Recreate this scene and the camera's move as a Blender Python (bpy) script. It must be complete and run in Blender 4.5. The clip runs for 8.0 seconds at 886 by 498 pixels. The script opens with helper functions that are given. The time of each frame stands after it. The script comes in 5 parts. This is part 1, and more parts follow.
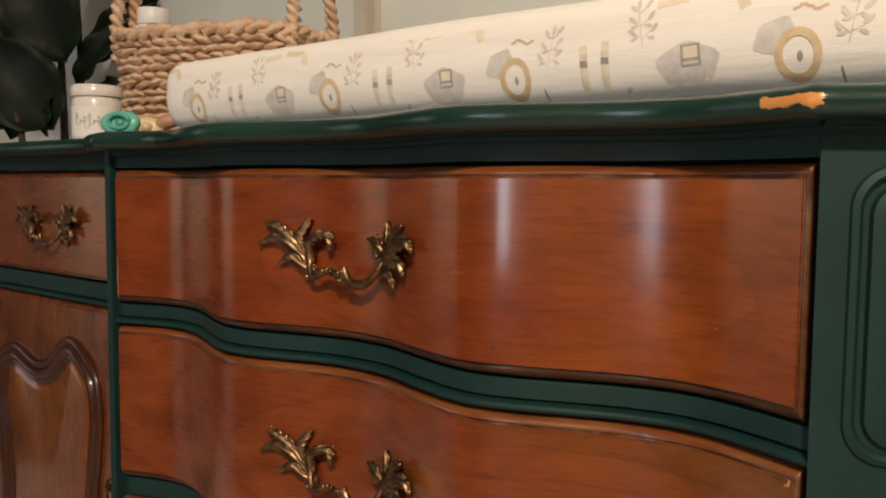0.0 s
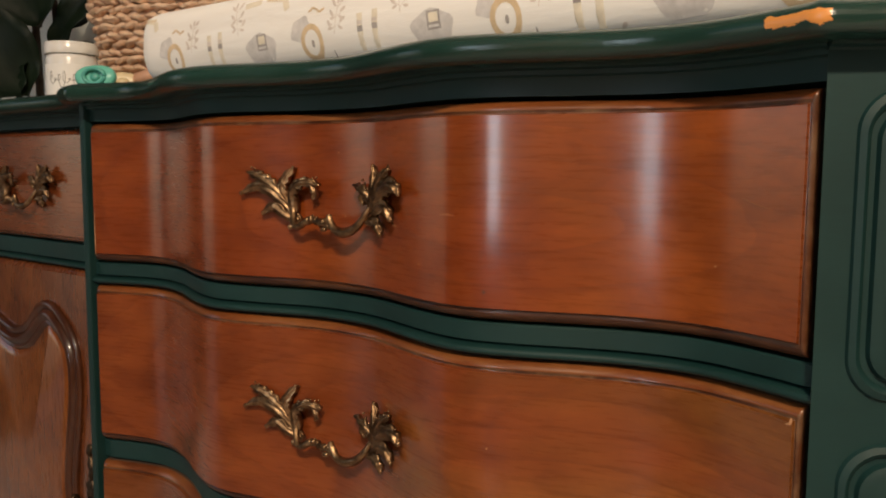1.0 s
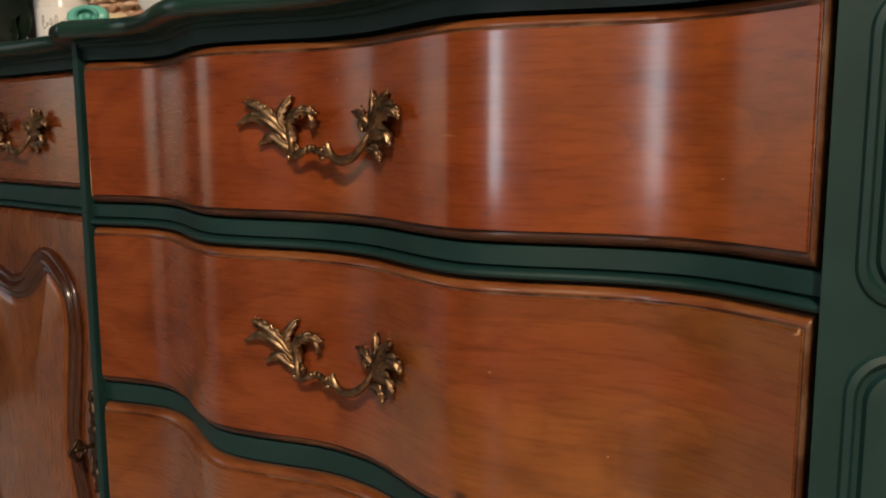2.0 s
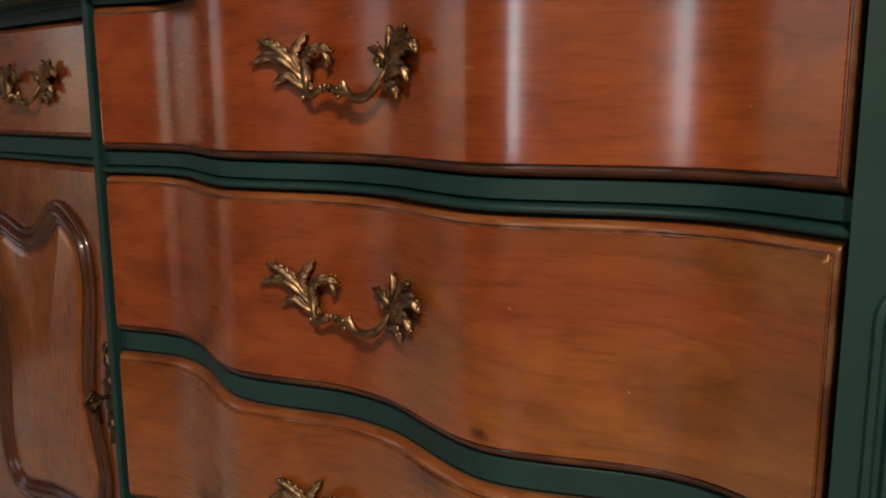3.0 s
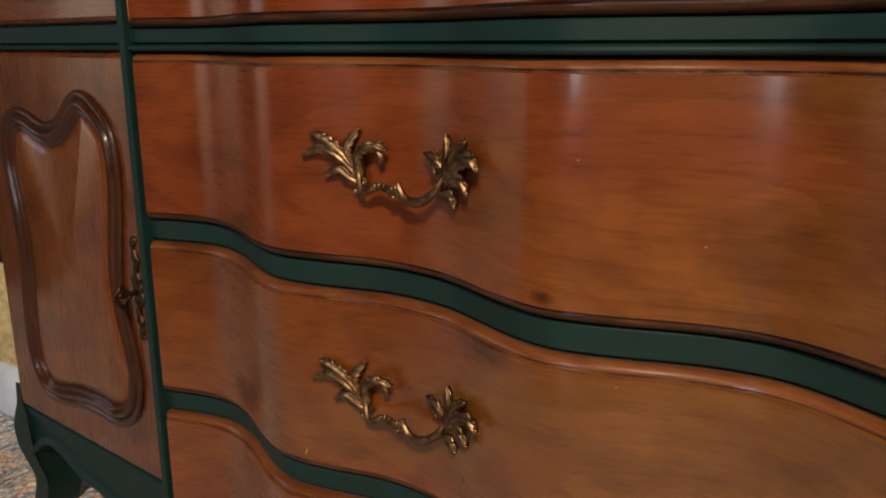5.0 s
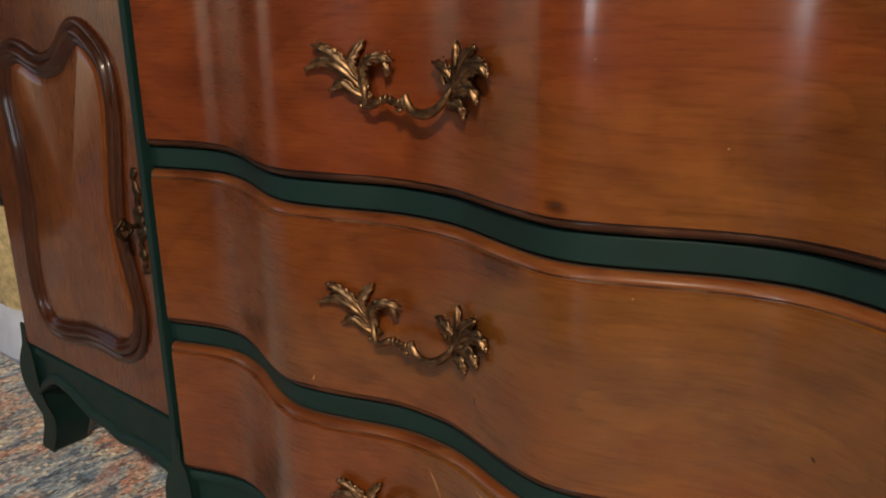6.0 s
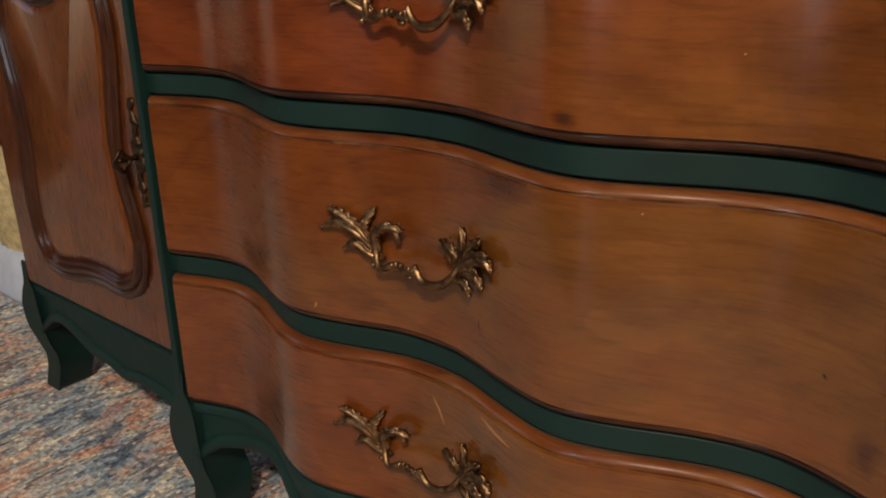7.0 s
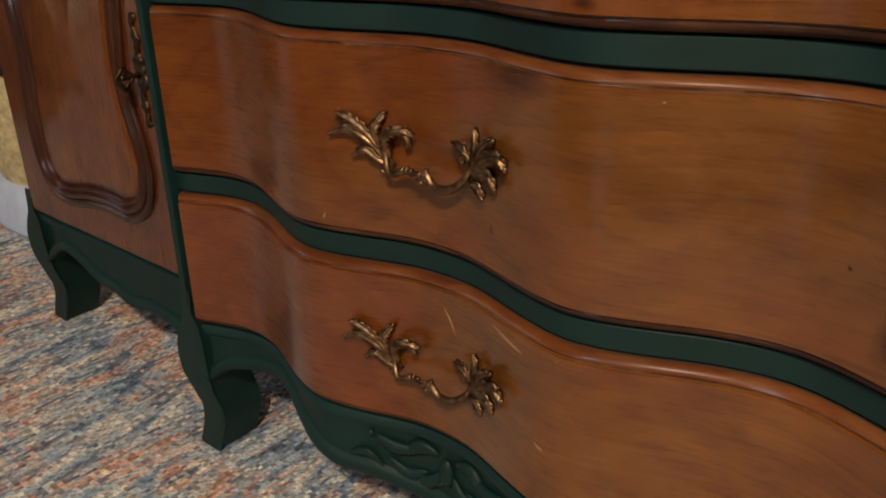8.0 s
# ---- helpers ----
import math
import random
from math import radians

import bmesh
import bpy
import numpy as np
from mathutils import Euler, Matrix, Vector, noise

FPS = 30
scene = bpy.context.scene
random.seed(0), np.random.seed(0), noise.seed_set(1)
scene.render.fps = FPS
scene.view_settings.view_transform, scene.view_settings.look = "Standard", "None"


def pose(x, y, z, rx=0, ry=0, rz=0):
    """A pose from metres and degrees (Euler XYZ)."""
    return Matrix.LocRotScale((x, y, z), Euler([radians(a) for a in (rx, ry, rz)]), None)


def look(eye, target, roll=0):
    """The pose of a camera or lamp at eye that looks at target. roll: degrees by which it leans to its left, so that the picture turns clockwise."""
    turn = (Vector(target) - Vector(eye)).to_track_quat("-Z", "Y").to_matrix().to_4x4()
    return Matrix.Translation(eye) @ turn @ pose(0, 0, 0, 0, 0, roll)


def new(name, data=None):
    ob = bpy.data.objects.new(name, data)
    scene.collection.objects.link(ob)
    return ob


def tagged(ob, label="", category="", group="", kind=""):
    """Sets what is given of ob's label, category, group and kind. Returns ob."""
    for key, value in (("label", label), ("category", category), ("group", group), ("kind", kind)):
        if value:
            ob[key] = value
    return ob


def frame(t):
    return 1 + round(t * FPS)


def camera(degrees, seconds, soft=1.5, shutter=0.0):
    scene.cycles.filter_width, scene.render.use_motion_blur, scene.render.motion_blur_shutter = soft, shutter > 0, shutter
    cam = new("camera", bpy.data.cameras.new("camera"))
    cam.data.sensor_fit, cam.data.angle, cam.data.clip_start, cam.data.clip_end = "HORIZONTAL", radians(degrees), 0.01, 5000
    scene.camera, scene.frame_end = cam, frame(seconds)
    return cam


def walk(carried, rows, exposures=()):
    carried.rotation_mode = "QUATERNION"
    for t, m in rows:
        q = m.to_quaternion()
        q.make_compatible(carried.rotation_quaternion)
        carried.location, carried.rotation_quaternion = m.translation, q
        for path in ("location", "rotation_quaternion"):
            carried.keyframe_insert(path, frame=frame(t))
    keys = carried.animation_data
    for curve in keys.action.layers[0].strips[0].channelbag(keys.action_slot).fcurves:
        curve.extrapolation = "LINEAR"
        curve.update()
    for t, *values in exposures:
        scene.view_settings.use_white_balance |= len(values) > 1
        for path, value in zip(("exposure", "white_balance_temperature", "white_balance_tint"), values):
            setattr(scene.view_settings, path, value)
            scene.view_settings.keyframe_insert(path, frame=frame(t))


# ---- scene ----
cam = camera(56.6, 8.0, soft=2.0)
PATH = [
    (0, (0.424, -0.413, 0.791), (-0.834, 1.134, 0.64), 0.5),
    (0.5, (0.417, -0.408, 0.777), (-0.823, 1.153, 0.608), 0.5),
    (1, (0.412, -0.402, 0.767), (-0.814, 1.165, 0.567), 0.3),
    (1.5, (0.411, -0.399, 0.754), (-0.809, 1.168, 0.515), 0.1),
    (2, (0.408, -0.399, 0.739), (-0.811, 1.162, 0.463), -0.1),
    (3.5, (0.392, -0.404, 0.707), (-0.832, 1.131, 0.324), -0.3),
    (4, (0.38, -0.407, 0.692), (-0.84, 1.123, 0.278), -0.3),
    (4.5, (0.371, -0.408, 0.678), (-0.849, 1.113, 0.23), -0.2),
    (6, (0.355, -0.402, 0.634), (-0.853, 1.078, 0.04), -0.7),
    (6.5, (0.353, -0.399, 0.62), (-0.847, 1.064, -0.027), -0.7),
    (7, (0.351, -0.398, 0.61), (-0.841, 1.047, -0.092), -0.8),
    (7.5, (0.348, -0.398, 0.592), (-0.836, 1.025, -0.164), -0.8),
    (8, (0.347, -0.401, 0.575), (-0.828, 1.002, -0.233), -0.9),
]
walk(cam, [(t, look(eye, target, roll)) for t, eye, target, roll in PATH],
     exposures=[(0, -0.02), (1.5, 0.04), (4, -0.01), (6.5, -0.26), (8, -0.32)])

# ---- world, window light, added sheen lamp, ceiling lamp ----
world = bpy.data.worlds.new("sky")
scene.world = world
world.use_nodes = True
wt = world.node_tree
sky = wt.nodes.new("ShaderNodeTexSky")
sky.sky_type, sky.sun_disc = "NISHITA", False
sky.sun_elevation, sky.sun_rotation = radians(35), radians(200)
wt.links.new(sky.outputs["Color"], wt.nodes["Background"].inputs["Color"])
wt.nodes["Background"].inputs["Strength"].default_value = 0.12


def area_lamp(name, place, target, sx, sy, watts, colour):
    data = bpy.data.lights.new(name, "AREA")
    data.shape, data.size, data.size_y, data.energy, data.color = "RECTANGLE", sx, sy, watts, colour
    ob = new(name, data)
    ob.matrix_world = look(place, target)
    return ob


area_lamp("window_daylight", (0.10, -2.74, 1.32), (0.10, 0, 1.32), 0.26, 1.6, 10.5, (0.70, 0.86, 1.0))
# added purplish lamp that lays sheen bands on the varnish, no known source
area_lamp("glass_door_daylight", (-2.62, -1.75, 1.02), (0, -1.75, 1.02), 1.44, 1.86, 0.58, (0.88, 0.76, 0.98))
area_lamp("ceiling_lamp_light", (1.50, -1.80, 2.44), (1.50, -1.80, 0), 0.22, 0.22, 140, (1.0, 0.80, 0.58))

# ---- materials ----
def nodes_of(name):
    m = bpy.data.materials.new(name)
    m.use_nodes = True
    t = m.node_tree
    return m, t, t.nodes["Principled BSDF"]


def add(t, kind, **values):
    n = t.nodes.new(kind)
    for key, v in values.items():
        n.inputs[key].default_value = v
    return n


def coords(t, scale=(1, 1, 1), offset_random=0.0, rot=(0, 0, 0)):
    tc = t.nodes.new("ShaderNodeTexCoord")
    mp = add(t, "ShaderNodeMapping", Scale=scale, Rotation=rot)
    t.links.new(tc.outputs["Object"], mp.inputs["Vector"])
    if offset_random:
        info = t.nodes.new("ShaderNodeObjectInfo")
        mul = t.nodes.new("ShaderNodeMath")
        mul.operation = "MULTIPLY"
        mul.inputs[1].default_value = offset_random
        t.links.new(info.outputs["Random"], mul.inputs[0])
        comb = t.nodes.new("ShaderNodeCombineXYZ")
        for k in range(3):
            t.links.new(mul.outputs[0], comb.inputs[k])
        t.links.new(comb.outputs[0], mp.inputs["Location"])
    return mp.outputs["Vector"]


def noise_tex(t, vec, scale, detail=4.0, rough=0.55, distort=0.0):
    n = add(t, "ShaderNodeTexNoise", Scale=scale, Detail=detail, Roughness=rough, Distortion=distort)
    t.links.new(vec, n.inputs["Vector"])
    return n.outputs["Fac"]


def ramp(t, fac, *stops):
    r = t.nodes.new("ShaderNodeValToRGB")
    e = r.color_ramp.elements
    while len(e) < len(stops):
        e.new(0.5)
    for k, (p, c) in enumerate(stops):
        e[k].position = p
        e[k].color = (*c, 1) if len(c) == 3 else c
    t.links.new(fac, r.inputs["Fac"])
    return r.outputs["Color"]


def mix(t, fac, a, b, how="MIX"):
    n = t.nodes.new("ShaderNodeMix")
    n.data_type, n.blend_type = "RGBA", how
    for sock, v in ((n.inputs[0], fac), (n.inputs[6], a), (n.inputs[7], b)):
        if isinstance(v, (int, float)):
            sock.default_value = v
        elif isinstance(v, tuple):
            sock.default_value = (*v, 1)
        else:
            t.links.new(v, sock)
    return n.outputs[2]


def bump(t, bsdf, height, strength, distance):
    b = add(t, "ShaderNodeBump", Strength=strength, Distance=distance)
    t.links.new(height, b.inputs["Height"])
    t.links.new(b.outputs["Normal"], bsdf.inputs["Normal"])


def grey(v):
    return (v, v, v)


def wood(name, dark, mid, light, rough=0.27, coat=0.9, along="x", stain=0.5, wear=None, worn_by=(5, 5, 40), gold=None, spread_=(0.42, 0.58), heart=None, spill_and_shade=()):
    """Varnished maple: clouded stain, soft growth bands, nested cathedral lines round a heart, short pores."""
    m, t, b = nodes_of(name)
    long_, cross = (2.2, 46.0) if along == "x" else (46.0, 2.2)
    stretch = (1.0, 1, 2.1) if along == "x" else (2.1, 1, 1.0)
    fine = noise_tex(t, coords(t, (long_ * 7, 3, cross * 4) if along == "x" else (long_ * 4, 3, cross * 7), 7.0), 2.0, 5, 0.65, 0.3)
    bands = noise_tex(t, coords(t, (long_ * 2.6, 2, cross * 0.26) if along == "x" else (long_ * 0.26, 2, cross * 2.6), 5.0), 1.6, 6, 0.62, 1.1)
    blotch = noise_tex(t, coords(t, (1, 1, 1.3), 3.0), 9.0, 6, 0.68, 0.8)
    mottle = noise_tex(t, coords(t, stretch, 4.0), 19.0, 4, 0.60, 1.0)
    c = ramp(t, bands, (0.25, dark), (0.5, mid), (0.78, light))
    if gold:
        hue = noise_tex(t, coords(t, (1.0, 1, 1.6), 11.0), 5.5, 3, 0.55, 0.5)
        if heart:
            # the colour turns from red to gold along the drawer
            tc = t.nodes.new("ShaderNodeTexCoord")
            sep = t.nodes.new("ShaderNodeSeparateXYZ")
            t.links.new(tc.outputs["Object"], sep.inputs[0])
            turn = t.nodes.new("ShaderNodeMath")
            turn.operation = "MULTIPLY_ADD"
            turn.inputs[1].default_value = 0.75
            t.links.new(sep.outputs[0], turn.inputs[0])
            t.links.new(hue, turn.inputs[2])
            hue = turn.outputs[0]
        g = ramp(t, bands, (0.25, tuple(0.72 * q for q in gold)), (0.5, gold), (0.78, tuple(1.35 * q for q in gold)))
        c = mix(t, ramp(t, hue, (spread_[0], grey(0)), (spread_[1], grey(1))), c, g)
    c = mix(t, 0.22, c, ramp(t, fine, (0.3, grey(0.28)), (0.65, grey(0.76))), "OVERLAY")
    c = mix(t, stain, c, ramp(t, blotch, (0.30, (0.42, 0.30, 0.27)), (0.50, (0.95, 0.92, 0.90)), (0.75, (1.15, 1.12, 1.0))), "MULTIPLY")
    c = mix(t, 0.42, c, ramp(t, mottle, (0.30, (0.60, 0.53, 0.50)), (0.50, (1.0, 0.99, 0.98)), (0.72, (1.22, 1.24, 1.20))), "MULTIPLY")
    if heart:
        rings = add(t, "ShaderNodeTexWave", Scale=1.0, Distortion=2.4, Detail=3.0)
        rings.wave_type, rings.rings_direction, rings.wave_profile = "RINGS", "Y", "SAW"
        rings.inputs["Detail Scale"].default_value = 1.3
        tc = t.nodes.new("ShaderNodeTexCoord")
        mp = add(t, "ShaderNodeMapping", Scale=(4.2, 0.0, 17.0), Location=(-4.2 * heart[0], 0, -17.0 * heart[1]))
        t.links.new(tc.outputs["Object"], mp.inputs["Vector"])
        t.links.new(mp.outputs["Vector"], rings.inputs["Vector"])
        c = mix(t, 0.34, c, ramp(t, rings.outputs["Fac"], (0.0, (0.52, 0.45, 0.42)), (0.20, grey(0.92)), (0.60, grey(1.0)), (1.0, grey(1.10))), "MULTIPLY")
    else:
        figure = add(t, "ShaderNodeTexWave", Scale=1.0, Distortion=7.0, Detail=2.0)
        figure.inputs["Detail Scale"].default_value = 0.7
        t.links.new(coords(t, (long_ * 1.4, 3, cross * 0.55), 9.0), figure.inputs["Vector"])
        c = mix(t, 0.34, c, ramp(t, figure.outputs["Fac"], (0.0, grey(0.62)), (0.5, grey(1.0)), (1.0, grey(1.12))), "MULTIPLY")
    # spilled stain and painted-in dark reflection: dark ragged patches (x, z, half-width, half-height)
    for sx, sz, rx, rz in spill_and_shade:
        tc = t.nodes.new("ShaderNodeTexCoord")
        mp = add(t, "ShaderNodeMapping", Scale=(1 / rx, 0.0, 1 / rz), Location=(-sx / rx, 0, -sz / rz))
        t.links.new(tc.outputs["Object"], mp.inputs["Vector"])
        far = t.nodes.new("ShaderNodeVectorMath")
        far.operation = "LENGTH"
        t.links.new(mp.outputs["Vector"], far.inputs[0])
        rag = t.nodes.new("ShaderNodeMath")
        rag.operation = "MULTIPLY_ADD"
        rag.inputs[1].default_value = 0.55
        t.links.new(noise_tex(t, coords(t, (1, 1, 1.4)), 60.0, 4, 0.6), rag.inputs[0])
        half = t.nodes.new("ShaderNodeMath")
        half.operation = "MULTIPLY"
        half.inputs[1].default_value = 0.42
        t.links.new(far.outputs["Value"], half.inputs[0])
        t.links.new(half.outputs[0], rag.inputs[2])
        c = mix(t, ramp(t, rag.outputs[0], (0.40, grey(0.80)), (0.75, grey(0.0))), c, (0.040, 0.0085, 0.0025))
    if wear:
        worn = noise_tex(t, coords(t, worn_by, 2.0), 3.0, 6, 0.7)
        c = mix(t, ramp(t, worn, (0.45, grey(0)), (0.66, grey(1))), c, wear)
    t.links.new(c, b.inputs["Base Color"])
    t.links.new(ramp(t, fine, (0.2, grey(rough * 0.85)), (0.8, grey(rough * 1.25))), b.inputs["Roughness"])
    b.inputs["Specular IOR Level"].default_value = 0.25
    b.inputs["Coat Weight"].default_value, b.inputs["Coat Roughness"].default_value = coat, 0.11
    if wear:
        b.inputs["Coat Roughness"].default_value = 0.20
    if heart:
        # the varnish is rubbed dull towards the ends
        tc = t.nodes.new("ShaderNodeTexCoord")
        sep = t.nodes.new("ShaderNodeSeparateXYZ")
        t.links.new(tc.outputs["Object"], sep.inputs[0])
        shift = t.nodes.new("ShaderNodeMath")
        shift.inputs[1].default_value = 0.5
        t.links.new(sep.outputs[0], shift.inputs[0])
        t.links.new(ramp(t, shift.outputs[0], (0.20, grey(0.21)), (0.57, grey(0.20)), (0.63, grey(0.115)), (0.71, grey(0.17))), b.inputs["Coat Roughness"])
    bump(t, b, fine, 0.05, 0.001)
    return m


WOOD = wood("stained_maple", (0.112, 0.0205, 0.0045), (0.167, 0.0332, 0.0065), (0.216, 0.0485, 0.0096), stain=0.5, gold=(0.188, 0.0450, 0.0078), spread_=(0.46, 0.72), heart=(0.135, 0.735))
WOOD_MID = wood("warm_maple", (0.1160, 0.0250, 0.0070), (0.1680, 0.0385, 0.0098), (0.2150, 0.0567, 0.0141), stain=0.5, gold=(0.1650, 0.0582, 0.0126), spread_=(0.52, 0.78), heart=(0.185, 0.578), spill_and_shade=((0.121, 0.5185, 0.008, 0.006),))
# the first patch paints the dark reflection in the hollow beside the pull
WOOD_LOW = wood("faded_maple", (0.1100, 0.0269, 0.0060), (0.1520, 0.0420, 0.0084), (0.1950, 0.0605, 0.0125), stain=0.5, gold=(0.1560, 0.0590, 0.0120), spread_=(0.40, 0.60), heart=(0.215, 0.400), spill_and_shade=((0.072, 0.474, 0.030, 0.016), (0.290, 0.362, 0.010, 0.014)))
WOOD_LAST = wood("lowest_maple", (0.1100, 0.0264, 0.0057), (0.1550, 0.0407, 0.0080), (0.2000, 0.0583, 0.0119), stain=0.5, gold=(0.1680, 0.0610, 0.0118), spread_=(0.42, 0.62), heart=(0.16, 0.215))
# darker maples: shade of grooves, right and lower lips put into the colour
WOOD_RIM = wood("shaded_rim_maple", (0.030, 0.010, 0.004), (0.060, 0.020, 0.007), (0.110, 0.038, 0.012), 0.42, 0.3, wear=(0.15, 0.080, 0.040), worn_by=(12, 12, 9))
WOOD_UNDER_SHADED = wood("shaded_lower_edge_maple", (0.020, 0.006, 0.0025), (0.036, 0.011, 0.004), (0.062, 0.020, 0.007), 0.40, 0.3, wear=(0.10, 0.036, 0.012))
WOOD_EDGE = wood("worn_edge_maple", (0.105, 0.027, 0.007), (0.145, 0.041, 0.010), (0.19, 0.060, 0.016), 0.34, 0.6, stain=0.5, wear=(0.205, 0.078, 0.024))
WOOD_DOOR = wood("stained_maple_upright", (0.0808, 0.0212, 0.0063), (0.1235, 0.0350, 0.0095), (0.1757, 0.0551, 0.0140), along="z", stain=0.8)
WOOD_DOOR_ACROSS = wood("dull_maple", (0.1000, 0.0240, 0.0072), (0.1480, 0.0385, 0.0100), (0.1950, 0.0560, 0.0135), stain=0.8)
WOOD_PANEL = wood("golden_maple_panel", (0.1080, 0.0290, 0.0066), (0.1650, 0.0490, 0.0096), (0.2200, 0.0720, 0.0140), along="z", stain=0.8)
WOOD_DARK = wood("dark_moulding_maple", (0.0230, 0.0064, 0.0022), (0.0440, 0.0125, 0.0038), (0.0800, 0.0240, 0.0066), 0.32, 0.45, along="z")


def paint(name, base, chip=None, gloss=0.42):
    m, t, b = nodes_of(name)
    cloud = noise_tex(t, coords(t), 9.0, 5, 0.6)
    brush = noise_tex(t, coords(t, (6, 40, 160)), 3.0, 4, 0.6)
    c = mix(t, 1.0, base, ramp(t, cloud, (0.3, grey(0.78)), (0.7, grey(1.18))), "MULTIPLY")
    c = mix(t, 0.25, c, ramp(t, brush, (0.3, grey(0.4)), (0.7, grey(0.6))), "OVERLAY")
    if chip:
        x0, x1, z0, z1 = chip
        tc = t.nodes.new("ShaderNodeTexCoord")
        sep = t.nodes.new("ShaderNodeSeparateXYZ")
        t.links.new(tc.outputs["Object"], sep.inputs[0])
        ragged = noise_tex(t, coords(t, (1, 1, 2)), 95.0, 3, 0.6)
        masks = []
        for axis, lo, hi, amp in ((0, x0, x1, 0.012), (2, z0, z1, 0.0075)):
            wob = t.nodes.new("ShaderNodeMath")
            wob.operation = "MULTIPLY_ADD"
            wob.inputs[1].default_value = amp
            t.links.new(ragged, wob.inputs[0])
            t.links.new(sep.outputs[axis], wob.inputs[2])
            cmp = t.nodes.new("ShaderNodeMath")
            cmp.operation = "COMPARE"
            cmp.inputs[1].default_value, cmp.inputs[2].default_value = (lo + hi + amp) / 2, (hi - lo) / 2
            t.links.new(wob.outputs[0], cmp.inputs[0])
            masks.append(cmp.outputs[0])
        both = t.nodes.new("ShaderNodeMath")
        both.operation = "MULTIPLY"
        t.links.new(masks[0], both.inputs[0])
        t.links.new(masks[1], both.inputs[1])
        c = mix(t, both.outputs[0], c, (0.60, 0.25, 0.065))
    t.links.new(c, b.inputs["Base Color"])
    t.links.new(ramp(t, cloud, (0.3, grey(gloss * 0.85)), (0.7, grey(gloss * 1.2))), b.inputs["Roughness"])
    if chip:
        lumps = noise_tex(t, coords(t, (1, 1, 0.6)), 26.0, 3, 0.5)
        bump(t, b, mix(t, 0.7, brush, lumps), 0.35, 0.003)
    else:
        bump(t, b, brush, 0.10, 0.0006)
    b.inputs["Specular IOR Level"].default_value = 0.5 if chip else 0.32
    return m


GREEN = (0.0039, 0.0246, 0.0234)
PAINT = paint("green_chalk_paint", GREEN, gloss=0.55)
PAINT_TOP = paint("green_top_paint", (0.0095, 0.033, 0.026), chip=(0.2925, 0.3225, 0.8280, 0.8335), gloss=0.20)


def plain(name, colour, rough=0.5, metal=0.0, var=0.2, scale=30.0, relief=0.0, coat=0.0):
    m, t, b = nodes_of(name)
    n = noise_tex(t, coords(t), scale, 5, 0.6)
    c = mix(t, 1.0, colour, ramp(t, n, (0.3, grey(1 - var)), (0.7, grey(1 + var))), "MULTIPLY")
    t.links.new(c, b.inputs["Base Color"])
    b.inputs["Roughness"].default_value, b.inputs["Metallic"].default_value = rough, metal
    b.inputs["Coat Weight"].default_value = coat
    if relief:
        bump(t, b, n, 0.4, relief)
    return m


def brass_metal():
    m, t, b = nodes_of("antique_brass")
    n = noise_tex(t, coords(t), 130.0, 5, 0.7)
    t.links.new(ramp(t, n, (0.34, (0.060, 0.034, 0.018)), (0.52, (0.225, 0.136, 0.070)), (0.72, (0.52, 0.34, 0.185))), b.inputs["Base Color"])
    t.links.new(ramp(t, n, (0.3, grey(0.46)), (0.7, grey(0.29))), b.inputs["Roughness"])
    b.inputs["Metallic"].default_value = 1.0
    bump(t, b, n, 0.35, 0.0008)
    return m


BRASS = brass_metal()
BRONZE = plain("dark_bronze", (0.060, 0.038, 0.022), 0.46, 0.9, var=0.4, scale=150)
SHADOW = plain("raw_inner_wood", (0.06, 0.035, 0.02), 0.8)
WALL = plain("sage_wall_paint", (0.70, 0.735, 0.70), 0.75, var=0.05, scale=5)
# unseen walls, coloured dark to hold down fill light and varnish reflections
WALL_FAR = plain("dim_unseen_wall_paint", (0.20, 0.135, 0.10), 0.8, var=0.08, scale=3)
WALL_WEST = plain("dark_unseen_wall_paint", (0.055, 0.035, 0.028), 0.8, var=0.08, scale=3)
WHITE = plain("white_trim_paint", (0.74, 0.72, 0.68), 0.45, var=0.04, scale=8)
CEIL = plain("ceiling_paint", (0.72, 0.69, 0.64), 0.85, var=0.03, scale=4)
CERAMIC = plain("white_glass_jar", (0.72, 0.70, 0.66), 0.22, var=0.05, scale=20)
LABEL = plain("label_paper", (0.80, 0.78, 0.74), 0.6, var=0.04)
INK = plain("ink_lines", (0.22, 0.20, 0.19), 0.6)
TEAL = plain("teal_silicone", (0.13, 0.46, 0.37), 0.35, var=0.1)
TEAL_DEEP = plain("deep_teal_silicone", (0.07, 0.32, 0.26), 0.35, var=0.1)
CREAM = plain("cream_plastic", (0.62, 0.50, 0.30), 0.4, var=0.1)
BOTTLE = plain("white_bottle", (0.78, 0.79, 0.80), 0.35, var=0.03)
STRAW = plain("straw_weave", (0.60, 0.49, 0.26), 0.75, var=0.35, scale=60, relief=0.002)
BLACK = plain("black_metal", (0.012, 0.012, 0.013), 0.4, 0.6)
CLOTH = plain("pale_blue_cloth", (0.62, 0.71, 0.88), 0.85, var=0.08, scale=25, relief=0.003)
SOIL = plain("soil", (0.030, 0.022, 0.016), 0.95, var=0.5, scale=120, relief=0.01)
BARK = plain("bark", (0.055, 0.036, 0.024), 0.85, var=0.4, scale=90, relief=0.003)


